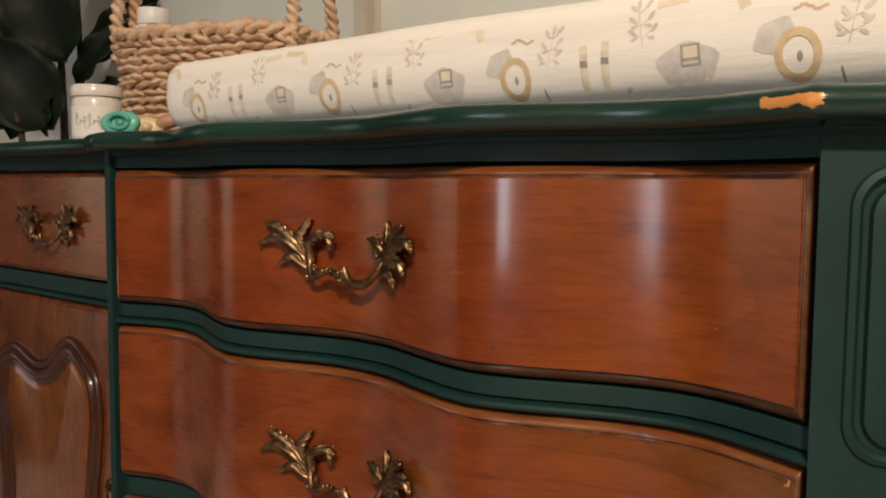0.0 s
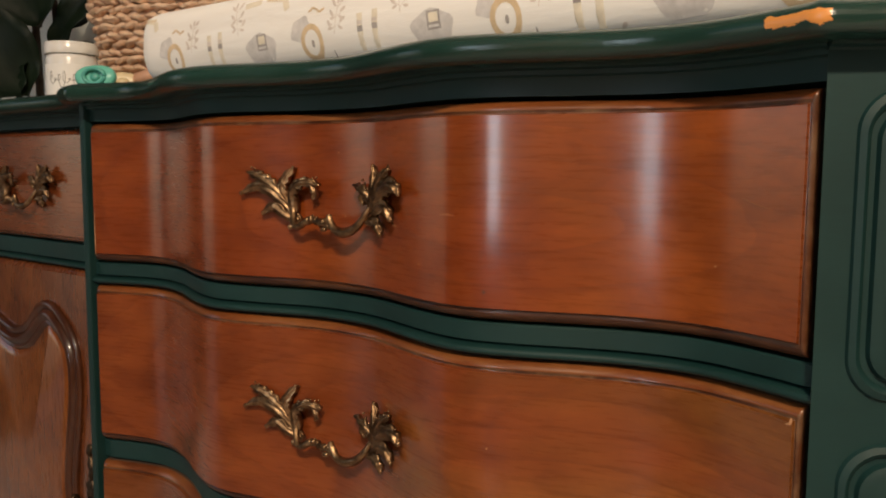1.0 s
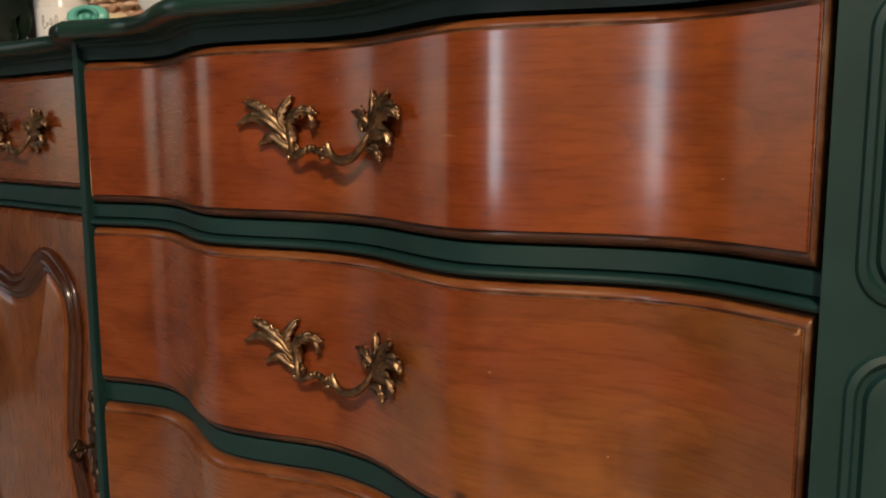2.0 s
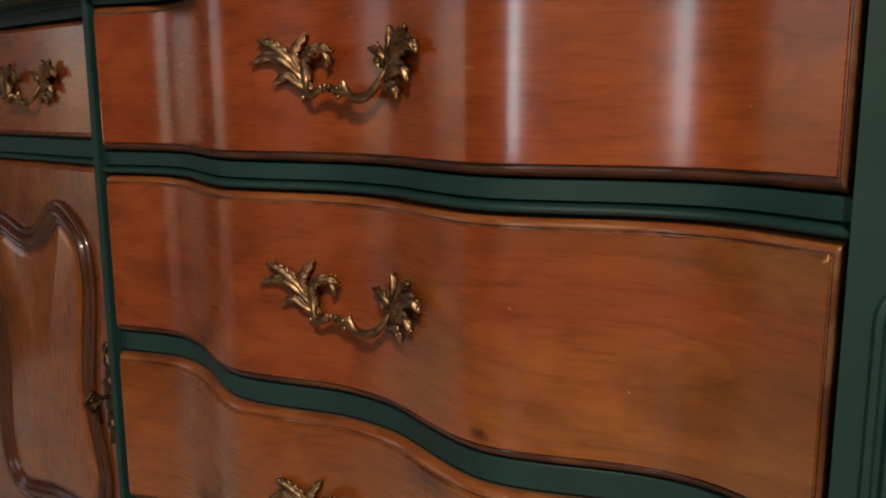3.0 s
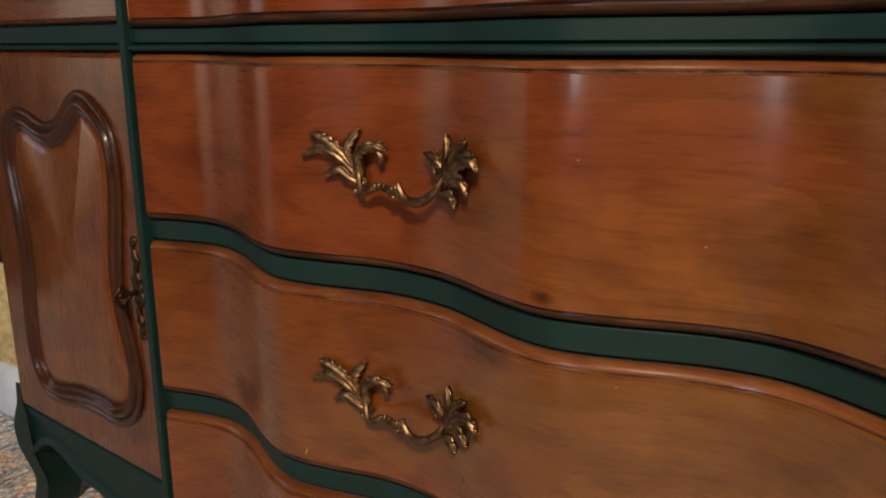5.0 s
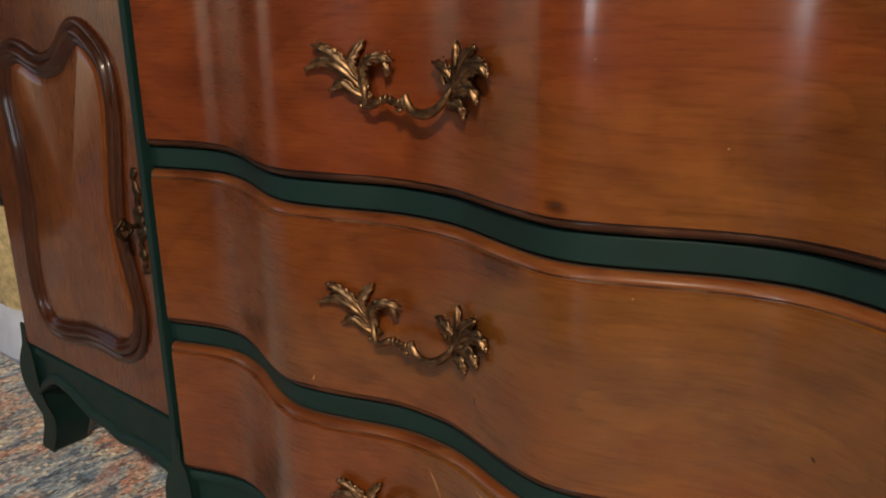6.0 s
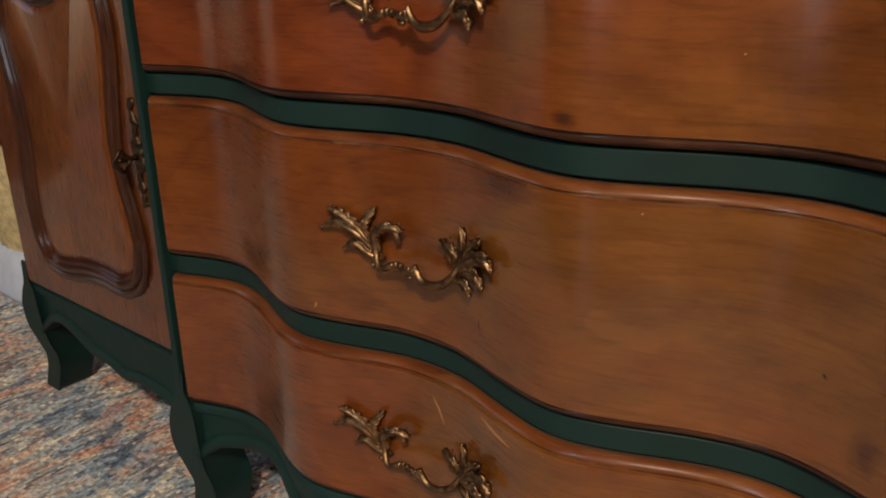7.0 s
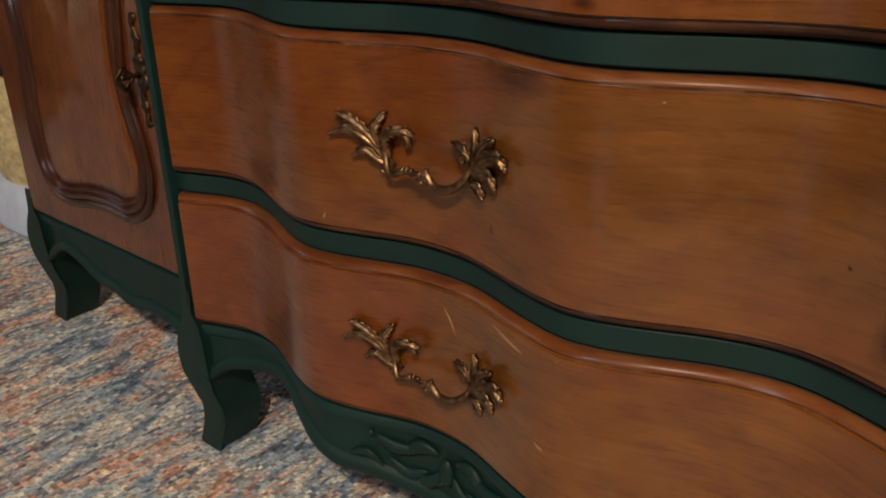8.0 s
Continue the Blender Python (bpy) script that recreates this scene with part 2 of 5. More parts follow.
def fabric():
    m, t, b = nodes_of("white_cotton_cover")
    v = coords(t, (1, 1, 1))
    weave = noise_tex(t, v, 900.0, 2, 0.5)
    fold = noise_tex(t, coords(t, (5, 20, 30)), 2.0, 4, 0.55, 0.5)
    t.links.new(ramp(t, fold, (0.3, (0.82, 0.785, 0.735)), (0.7, (0.88, 0.86, 0.82))), b.inputs["Base Color"])
    b.inputs["Roughness"].default_value = 0.9
    b.inputs["Sheen Weight"].default_value = 0.2
    h = mix(t, 0.85, weave, fold)
    bump(t, b, h, 0.45, 0.0025)
    return m


FABRIC = fabric()
PRINT_GREY = plain("grey_print", (0.62, 0.59, 0.57), 0.9, var=0.14, scale=120)
PRINT_DARK = plain("dark_grey_print", (0.36, 0.33, 0.31), 0.9, var=0.2, scale=150)
PRINT_OCHRE = plain("ochre_print", (0.64, 0.49, 0.31), 0.9, var=0.14, scale=120)
PRINT_SAND = plain("sand_print", (0.74, 0.67, 0.54), 0.9, var=0.1, scale=120)
PRINT_LEAF = plain("taupe_leaf_print", (0.66, 0.59, 0.53), 0.9, var=0.15, scale=120)


def seagrass():
    m, t, b = nodes_of("twisted_paper_rope")
    strands = noise_tex(t, coords(t, (1, 1, 2)), 160.0, 4, 0.7, 0.6)
    tone = noise_tex(t, coords(t), 28.0, 3)
    c = ramp(t, tone, (0.28, (0.62, 0.40, 0.25)), (0.5, (0.80, 0.56, 0.38)), (0.75, (0.88, 0.68, 0.51)))
    c = mix(t, 0.45, c, ramp(t, strands, (0.3, grey(0.25)), (0.7, grey(0.72))), "OVERLAY")
    t.links.new(c, b.inputs["Base Color"])
    b.inputs["Roughness"].default_value = 0.75
    bump(t, b, strands, 0.9, 0.003)
    return m


ROPE = seagrass()


def leaf_green():
    m, t, b = nodes_of("dark_leaf")
    tone = noise_tex(t, coords(t), 14.0, 4)
    t.links.new(ramp(t, tone, (0.3, (0.004, 0.009, 0.005)), (0.7, (0.010, 0.020, 0.010))), b.inputs["Base Color"])
    b.inputs["Roughness"].default_value = 0.50
    b.inputs["Specular IOR Level"].default_value = 0.18
    bump(t, b, noise_tex(t, coords(t), 60.0), 0.25, 0.003)
    return m


LEAF = leaf_green()


def rug_pile():
    m, t, b = nodes_of("woven_rug")
    tc = t.nodes.new("ShaderNodeTexCoord")
    wob = noise_tex(t, tc.outputs["Object"], 120.0, 2)
    shift = t.nodes.new("ShaderNodeVectorMath")
    shift.operation = "MULTIPLY_ADD"
    shift.inputs[1].default_value = (0.004, 0.004, 0)
    t.links.new(wob, shift.inputs[0])
    t.links.new(tc.outputs["Object"], shift.inputs[2])
    knot = t.nodes.new("ShaderNodeVectorMath")
    knot.operation = "SNAP"
    knot.inputs[1].default_value = (0.0042, 0.0058, 1.0)
    t.links.new(shift.outputs[0], knot.inputs[0])

    def knots(scale, turn=0.0):
        mp = add(t, "ShaderNodeMapping", Scale=scale, Rotation=(0, 0, radians(turn)))
        t.links.new(knot.outputs[0], mp.inputs["Vector"])
        return mp.outputs["Vector"]

    s1 = noise_tex(t, knots((40.0, 12.0, 1.0), 6), 1.0, 5, 0.66, 0.9)
    s2 = noise_tex(t, knots((34.0, 11.0, 1.0), 6), 1.2, 5, 0.66, 0.9)
    patch = noise_tex(t, knots((11, 6, 1)), 1.0, 4, 0.60, 1.0)
    speck = t.nodes.new("ShaderNodeTexWhiteNoise")
    t.links.new(knot.outputs[0], speck.inputs["Vector"])
    warm = ramp(t, s1, (0.36, (0.080, 0.090, 0.15)), (0.42, (0.34, 0.38, 0.43)), (0.48, (0.62, 0.58, 0.54)), (0.53, (0.76, 0.47, 0.35)), (0.60, (0.56, 0.23, 0.16)), (0.67, (0.90, 0.78, 0.60)))
    blue = ramp(t, s2, (0.36, (0.050, 0.075, 0.14)), (0.43, (0.19, 0.29, 0.42)), (0.50, (0.42, 0.50, 0.57)), (0.57, (0.60, 0.63, 0.63)), (0.63, (0.92, 0.85, 0.70)), (0.72, (0.70, 0.42, 0.30)))
    c = mix(t, ramp(t, patch, (0.46, grey(0)), (0.53, grey(1))), warm, blue)
    cream_ = noise_tex(t, knots((19, 8, 1), 10), 1.3, 4, 0.70, 1.4)
    rust_ = noise_tex(t, knots((24, 7, 1), -8), 1.1, 4, 0.72, 1.6)
    navy_ = noise_tex(t, knots((52, 13, 1), 4), 1.0, 4, 0.70, 0.8)
    c = mix(t, ramp(t, cream_, (0.56, grey(0)), (0.60, grey(0.9))), c, (0.92, 0.82, 0.66))
    c = mix(t, ramp(t, rust_, (0.59, grey(0)), (0.63, grey(0.65))), c, (0.62, 0.24, 0.16))
    c = mix(t, ramp(t, navy_, (0.57, grey(0)), (0.61, grey(0.85))), c, (0.045, 0.080, 0.17))
    c = mix(t, 1.0, c, ramp(t, speck.outputs["Value"], (0.0, grey(0.40)), (0.5, grey(0.95)), (1.0, grey(1.25))), "MULTIPLY")
    t.links.new(c, b.inputs["Base Color"])
    b.inputs["Roughness"].default_value = 0.95
    b.inputs["Sheen Weight"].default_value = 0.15
    tuft = add(t, "ShaderNodeTexVoronoi", Scale=1.0)
    t.links.new(coords(t, (250, 182, 1)), tuft.inputs["Vector"])
    bump(t, b, ramp(t, tuft.outputs["Distance"], (0.0, grey(1)), (0.9, grey(0))), 0.8, 0.003)
    return m


RUG = rug_pile()

# ---- building helpers ----
def finish(bm, smooth=True):
    bmesh.ops.remove_doubles(bm, verts=bm.verts, dist=1e-6)
    bmesh.ops.recalc_face_normals(bm, faces=bm.faces)
    for f in bm.faces:
        f.smooth = smooth
    return bm


def part(name, bm, mats, parent=None, label="", smooth_angle=None):
    me = bpy.data.meshes.new(name)
    bm.to_mesh(me)
    bm.free()
    for m in mats if isinstance(mats, (list, tuple)) else [mats]:
        me.materials.append(m)
    if smooth_angle:
        me.set_sharp_from_angle(angle=radians(smooth_angle))
    ob = new(name, me)
    ob.parent = parent
    return tagged(ob, label) if label else ob


def holder(name, place, label, category, group=""):
    ob = new(name)
    ob.location = place
    ob.empty_display_size = 0.05
    return tagged(ob, label, category, group)


def catmull(points, steps=6, closed=False):
    pts = [Vector(p) for p in points]
    n = len(pts)
    out = []
    for i in range(n if closed else n - 1):
        p0 = pts[(i - 1) % n] if closed or i > 0 else pts[0] * 2 - pts[1]
        p1, p2 = pts[i], pts[(i + 1) % n]
        p3 = pts[(i + 2) % n] if closed or i + 2 < n else p2 * 2 - p1
        for k in range(steps):
            u = k / steps
            out.append(0.5 * ((2 * p1) + (p2 - p0) * u + (2 * p0 - 5 * p1 + 4 * p2 - p3) * u * u + (3 * p1 - p0 - 3 * p2 + p3) * u ** 3))
    if not closed:
        out.append(pts[-1])
    return out


def table(points, x):
    """Smooth height at x through a table of (x, value)."""
    if x <= points[0][0]:
        return points[0][1]
    for k in range(len(points) - 1):
        if x <= points[k + 1][0]:
            (x0, y0), (x1, y1) = points[k], points[k + 1]
            xa, ya = points[max(k - 1, 0)]
            xb, yb = points[min(k + 2, len(points) - 1)]
            h = x1 - x0
            m0, m1 = (y1 - ya) / (x1 - xa) * h, (yb - y0) / (xb - x0) * h
            u = (x - x0) / h
            return (2 * u ** 3 - 3 * u * u + 1) * y0 + (u ** 3 - 2 * u * u + u) * m0 + (3 * u * u - 2 * u ** 3) * y1 + (u ** 3 - u * u) * m1
    return points[-1][1]


SERPENT = [(0, 0.0100), (0.03, 0.0072), (0.06, -0.0020), (0.09, -0.0112), (0.122, -0.0155), (0.147, -0.0100),
           (0.17, -0.0012), (0.195, 0.0095), (0.22, 0.0172), (0.25, 0.0200), (0.28, 0.0130), (0.3132, 0.0)]
BOW_X = np.array([-x for x, y in SERPENT[:0:-1]] + [x for x, y in SERPENT])
BOW_Y = np.array([y for x, y in SERPENT[:0:-1]] + [y for x, y in SERPENT])


def spline_bends(xs, ys):
    """Second derivatives of the natural cubic spline through the knots."""
    n = len(xs)
    h = np.diff(xs)
    m, r = np.eye(n), np.zeros(n)
    for k in range(1, n - 1):
        m[k, k - 1:k + 2] = h[k - 1], 2 * (h[k - 1] + h[k]), h[k]
        r[k] = 6 * ((ys[k + 1] - ys[k]) / h[k] - (ys[k] - ys[k - 1]) / h[k - 1])
    return np.linalg.solve(m, r)


BOW_M = spline_bends(BOW_X, BOW_Y)


def front(x):
    """The dresser's wavy front: how far back it lies at x, a curve without kinks."""
    x = min(max(x, -0.3132), 0.3132)
    k = min(int(np.searchsorted(BOW_X, x, side="right")) - 1, len(BOW_X) - 2)
    h = BOW_X[k + 1] - BOW_X[k]
    a, b = (BOW_X[k + 1] - x) / h, (x - BOW_X[k]) / h
    return float(a * BOW_Y[k] + b * BOW_Y[k + 1] + ((a ** 3 - a) * BOW_M[k] + (b ** 3 - b) * BOW_M[k + 1]) * h * h / 6)


def loft(bm, rings, closed=True, caps=True, mat=0):
    """A skin over rings of equal length."""
    rows = [[bm.verts.new(p) for p in ring] for ring in rings]
    n = len(rows[0])
    for a, b in zip(rows, rows[1:]):
        for k in range(n if closed else n - 1):
            bm.faces.new((a[k], a[(k + 1) % n], b[(k + 1) % n], b[k])).material_index = mat
    if caps and closed:
        bm.faces.new(rows[0][::-1]).material_index = mat
        bm.faces.new(rows[-1]).material_index = mat
    return rows


def box(bm, x0, x1, y0, y1, z0, z1, bevel=0.0):
    r = bmesh.ops.create_cube(bm, size=1, matrix=Matrix.Translation(((x0 + x1) / 2, (y0 + y1) / 2, (z0 + z1) / 2)) @ Matrix.Diagonal((x1 - x0, y1 - y0, z1 - z0, 1)))
    if bevel:
        edges = list({e for v in r["verts"] for e in v.link_edges})
        bmesh.ops.bevel(bm, geom=edges, offset=bevel, segments=2, affect="EDGES", profile=0.6)


def box_part(name, dims, mat, parent, bevel=0.0, label=""):
    bm = bmesh.new()
    box(bm, *dims, bevel)
    return part(name, bm, mat, parent, label)


def ball(bm, place, r, squash=(1, 1, 1), seg=10):
    bmesh.ops.create_uvsphere(bm, u_segments=seg, v_segments=max(6, seg - 3), radius=1,
                              matrix=Matrix.Translation(place) @ Matrix.Diagonal((r * squash[0], r * squash[1], r * squash[2], 1)))


def tube(bm, path, radii, seg=8, flat=1.0, up=(0, -1, 0), ridges=0.0):
    """A tube along a path whose cross-section is flattened along up and ridged."""
    up = Vector(up)
    rings = []
    for i, p in enumerate(path):
        d = (path[min(i + 1, len(path) - 1)] - path[max(i - 1, 0)]).normalized()
        side = d.cross(up)
        side = side.normalized() if side.length > 1e-6 else d.orthogonal().normalized()
        nrm = side.cross(d).normalized()
        r = radii[i]
        ring = []
        for k in range(seg):
            a = 2 * math.pi * k / seg
            rr = r * (1 + ridges * math.cos(4 * a))
            ring.append(p + side * math.cos(a) * rr + nrm * math.sin(a) * rr * flat)
        rings.append(ring)
    loft(bm, rings)


def lathe(bm, section, seg=40, mat=0):
    rings = [[Vector((r * math.cos(2 * math.pi * k / seg), r * math.sin(2 * math.pi * k / seg), z)) for k in range(seg)] for r, z in section]
    loft(bm, rings, mat=mat)


def spread(a, b, n):
    return [a + (b - a) * k / n for k in range(n + 1)]


# ---- room ----
def slab(name, dims, mat, label, category):
    bm = bmesh.new()
    box(bm, *dims)
    return tagged(part(name, bm, mat), label, category, kind="structure")


slab("floor", (-2.7, 2.3, -2.9, 0.62, -0.11, -0.012), plain("oak_floor", (0.15, 0.088, 0.050), 0.40, var=0.2, scale=8), "plain brown wooden floor under the rug", "floor")
slab("ceiling", (-2.7, 2.3, -2.9, 0.62, 2.55, 2.65), CEIL, "plain white painted ceiling", "ceiling")
slab("wall_north", (-2.6, 2.2, 0.53, 0.65, -0.02, 2.56), WALL, "pale sage grey painted wall behind the dresser", "wall")
bm = bmesh.new()
box(bm, -2.72, -2.6, -1.00, 0.65, -0.02, 2.56)
box(bm, -2.72, -2.6, -2.9, -2.50, -0.02, 2.56)
box(bm, -2.72, -2.6, -2.50, -1.00, 1.99, 2.56)
tagged(part("wall_west", bm, WALL_WEST), "unseen side wall, dark to cut reflections, with an added door opening", "wall", kind="structure")
# unseen door, added only to frame the sheen lamp
added_door = tagged(new("added_door_1"), "unseen white door frame added round the sheen lamp", "door", kind="structure")
added_door.location = (-2.66, -1.75, 0.0)
for name, dims in (("door_frame", (-0.05, 0.05, -0.75, -0.72, -0.012, 1.99)), ("door_frame", (-0.05, 0.05, 0.72, 0.75, -0.012, 1.99)), ("door_frame", (-0.05, 0.05, -0.72, 0.72, 1.96, 1.99))):
    box_part(name, dims, WHITE, added_door, 0.003)
slab("wall_east", (2.2, 2.32, -2.9, 0.65, -0.02, 2.56), WALL_WEST, "unseen wall, dark to cut reflections", "wall")
bm = bmesh.new()
box(bm, -2.6, -0.10, -2.92, -2.80, -0.02, 2.56)
box(bm, 0.38, 2.2, -2.92, -2.80, -0.02, 2.56)
box(bm, -0.10, 0.38, -2.92, -2.80, -0.02, 0.48)
box(bm, -0.10, 0.38, -2.92, -2.80, 2.16, 2.56)
tagged(part("wall_south", bm, WALL_FAR), "unseen wall with a tall window, darkened to cut fill light", "wall", kind="structure")
win = tagged(new("window_1"), "tall white-framed window letting in daylight", "window", kind="structure")
win.location = (0.14, -2.80, 0.48)
for name, dims in (("window_frame", (-0.24, -0.20, -0.06, 0.02, 0, 1.68)), ("window_frame", (0.20, 0.24, -0.06, 0.02, 0, 1.68)),
                   ("window_frame", (-0.20, 0.20, -0.06, 0.02, 1.64, 1.68)), ("window_sill", (-0.28, 0.28, -0.06, 0.07, -0.03, 0.0))):
    box_part(name, dims, WHITE, win, 0.004)
slab("trim", (-0.515, -0.470, 0.515, 0.531, 0.0, 2.55), plain("beige_trim", (0.60, 0.55, 0.47), 0.6, var=0.05), "narrow beige upright strip on the wall", "trim")

lamp = holder("ceiling_light", (1.50, -1.80, 2.55), "round warm ceiling light with a metal rim", "lamp")
bm = bmesh.new()
lathe(bm, [(0.02, 0.0), (0.30, 0.0), (0.30, -0.06), (0.285, -0.06), (0.285, -0.02), (0.02, -0.02)])
part("rim", bm, WHITE, lamp)

bm = bmesh.new()
n = 60
rug_rows = []
for i in range(n + 1):
    rug_rows.append([bm.verts.new((-2.00 + 3.5 * i / n, -0.95 + 1.35 * j / n, 0.0006 * math.sin(i * 1.7 + j * 2.3) - 0.0008)) for j in range(n + 1)])
for i in range(n):
    for j in range(n):
        bm.faces.new((rug_rows[i][j], rug_rows[i + 1][j], rug_rows[i + 1][j + 1], rug_rows[i][j + 1]))
r = bmesh.ops.extrude_face_region(bm, geom=bm.faces[:])
for v in r["geom"]:
    if isinstance(v, bmesh.types.BMVert):
        v.co.z = -0.011
tagged(part("rug", finish(bm), RUG), "woven rug flecked in blue, rust and cream", "rug")

# ---- dresser ----
dresser = holder("dresser", (0, 0, 0), "green painted dresser with stained wood drawers and brass pulls", "dresser")
X = 0.3132
XL = -0.3205
DOOR_Y = 0.045

# case behind the drawers and the door
bm = bmesh.new()
box(bm, -0.748, 0.392, 0.062, 0.50, 0.165, 0.824, 0.002)
part("case", bm, PAINT, dresser)

# stile between the door and the drawers
bm = bmesh.new()
box(bm, -0.3318, -0.3232, -0.002, 0.07, 0.165, 0.824, 0.0012)
part("stile", bm, PAINT, dresser)
box_part("corner_stile", (-0.7575, -0.7485, 0.052, 0.10, 0.16, 0.824), PAINT, dresser, 0.001)


def swept(name, xs, section, mat, offset=None):
    """A strip of constant section (set-back, height) that follows the wavy front."""
    bm = bmesh.new()
    y = offset or front
    loft(bm, [[Vector((x, y(x) + dy, z)) for dy, z in section] for x in xs])
    return part(name, finish(bm), mat, dresser, smooth_angle=35)


def door_line(x):
    return DOOR_Y


# rails: the upper one carries a bead
def rail_section(z0, z1, bead):
    if bead:
        nose_ = [(0.0040 - 0.0036 * math.cos(a), z0 + 0.0026 + 0.0026 * math.sin(a)) for a in spread(radians(78), radians(-90), 9)]
        return [(0.04, z1), (0.006, z1), (0.005, z1 - 0.001), (0.005, z0 + 0.0078), (0.0060, z0 + 0.0072), (0.0090, z0 + 0.0064), (0.0070, z0 + 0.0056)] + nose_ + [(0.04, z0)]
    return [(0.04, z1), (0.0085, z1), (0.0075, z1 - 0.001), (0.0075, z0 + 0.001), (0.0085, z0), (0.04, z0)]


RX = spread(-0.3235, 0.3163, 120)
swept("rail", RX, rail_section(0.6562, 0.6752, True), PAINT)
swept("rail", RX, rail_section(0.4857, 0.5034, False), PAINT)
swept("rail", RX, rail_section(0.3137, 0.3312, False), PAINT)
DX = [-0.7480, -0.55, -0.3319]
swept("rail", DX, rail_section(0.6560, 0.6815, True), PAINT, door_line)

# frieze with two steps under the top
FRIEZE = [(0.05, 0.826), (-0.004, 0.826), (-0.005, 0.8240), (-0.004, 0.8215), (0.0, 0.8205), (0.0005, 0.8180), (0.003, 0.8170), (0.004, 0.8150), (0.004, 0.8065), (0.05, 0.8065)]
swept("frieze", RX, FRIEZE, PAINT)
swept("frieze", DX, FRIEZE, PAINT, door_line)


def serpent_drawer(z0, z1, label, wood_):
    """A wavy drawer front with a stepped, rounded lip all round."""
    lip = [(0.0, 0.0078), (0.0008, 0.0055), (0.0020, 0.0036), (0.0036, 0.0023), (0.0052, 0.0018), (0.0064, 0.0026), (0.0070, 0.0024), (0.0078, 0.0)]
    def back(e):
        for (e0, d0), (e1, d1) in zip(lip, lip[1:]):
            if e <= e1:
                return d0 + (d1 - d0) * (e - e0) / (e1 - e0)
        return 0.0
    es = [e for e, d in lip]
    xs = [XL + e / 1.5 for e in es] + spread(XL + 0.0052, X - 0.0052, 150)[1:-1] + [X - e / 1.5 for e in es[::-1]]
    zs = [z0 + e for e in es] + spread(z0 + 0.0078, z1 - 0.0078, 8)[1:-1] + [z1 - e for e in es[::-1]]
    bm = bmesh.new()
    rows = []
    for x in xs:
        row = []
        for z in zs:
            e = min((x - XL) * 1.5, (X - x) * 1.5, z - z0, z1 - z)
            row.append(bm.verts.new((x, front(x) + back(e), z)))
        rows.append(row)
    for i in range(len(xs) - 1):
        for j in range(len(zs) - 1):
            f = bm.faces.new((rows[i][j], rows[i + 1][j], rows[i + 1][j + 1], rows[i][j + 1]))
            c = f.calc_center_median()
            side = min(c.x - XL, X - c.x) * 1.5
            e = min(side, c.z - z0, z1 - c.z)
            # lower lip, right lip and groove take the maples with shade painted in
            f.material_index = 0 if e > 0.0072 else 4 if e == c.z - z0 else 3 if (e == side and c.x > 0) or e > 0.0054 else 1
    rim = [rows[i][0] for i in range(len(xs))] + [rows[-1][j] for j in range(1, len(zs))] + [rows[i][-1] for i in range(len(xs) - 2, -1, -1)] + [rows[0][j] for j in range(len(zs) - 2, 0, -1)]
    behind = [bm.verts.new(v.co + Vector((0, 0.016, 0))) for v in rim]
    for k in range(len(rim)):
        q = (k + 1) % len(rim)
        bm.faces.new((rim[k], behind[k], behind[q], rim[q])).material_index = 2
    for f in bm.faces:
        f.smooth = True
    bmesh.ops.recalc_face_normals(bm, faces=bm.faces)
    return part("drawer", bm, [wood_, WOOD_EDGE, SHADOW, WOOD_RIM, WOOD_UNDER_SHADED], dresser, label, 50)


DRAWERS = [(0.6768, 0.8040), (0.5050, 0.6540), (0.3328, 0.4835), (0.1722, 0.3115)]
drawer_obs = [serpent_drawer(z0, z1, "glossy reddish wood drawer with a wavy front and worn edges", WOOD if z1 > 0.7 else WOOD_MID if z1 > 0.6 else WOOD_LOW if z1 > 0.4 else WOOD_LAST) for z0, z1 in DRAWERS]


def flat_front(name, x0, x1, z0, z1, mat, label):
    lip = [(0.0, 0.0065), (0.0012, 0.0040), (0.0025, 0.0024), (0.0048, 0.0012), (0.0060, 0.0)]
    bm = bmesh.new()
    rings = [[(x0, 0.016, z0), (x1, 0.016, z0), (x1, 0.016, z1), (x0, 0.016, z1)]]
    for e, d in lip:
        rings.append([(x0 + e, d, z0 + e), (x1 - e, d, z0 + e), (x1 - e, d, z1 - e), (x0 + e, d, z1 - e)])
    loft(bm, [[Vector((x, DOOR_Y + y, z)) for x, y, z in ring] for ring in rings])
    return part(name, finish(bm, False), mat, dresser, label)


small_drawer = flat_front("drawer", -0.7470, -0.3325, 0.6835, 0.8040, WOOD_DOOR_ACROSS, "small flat reddish wood drawer over the door")
door = flat_front("door", -0.7555, -0.3325, 0.1780, 0.6545, WOOD_DOOR, "wooden cabinet door with a carved wavy moulding")

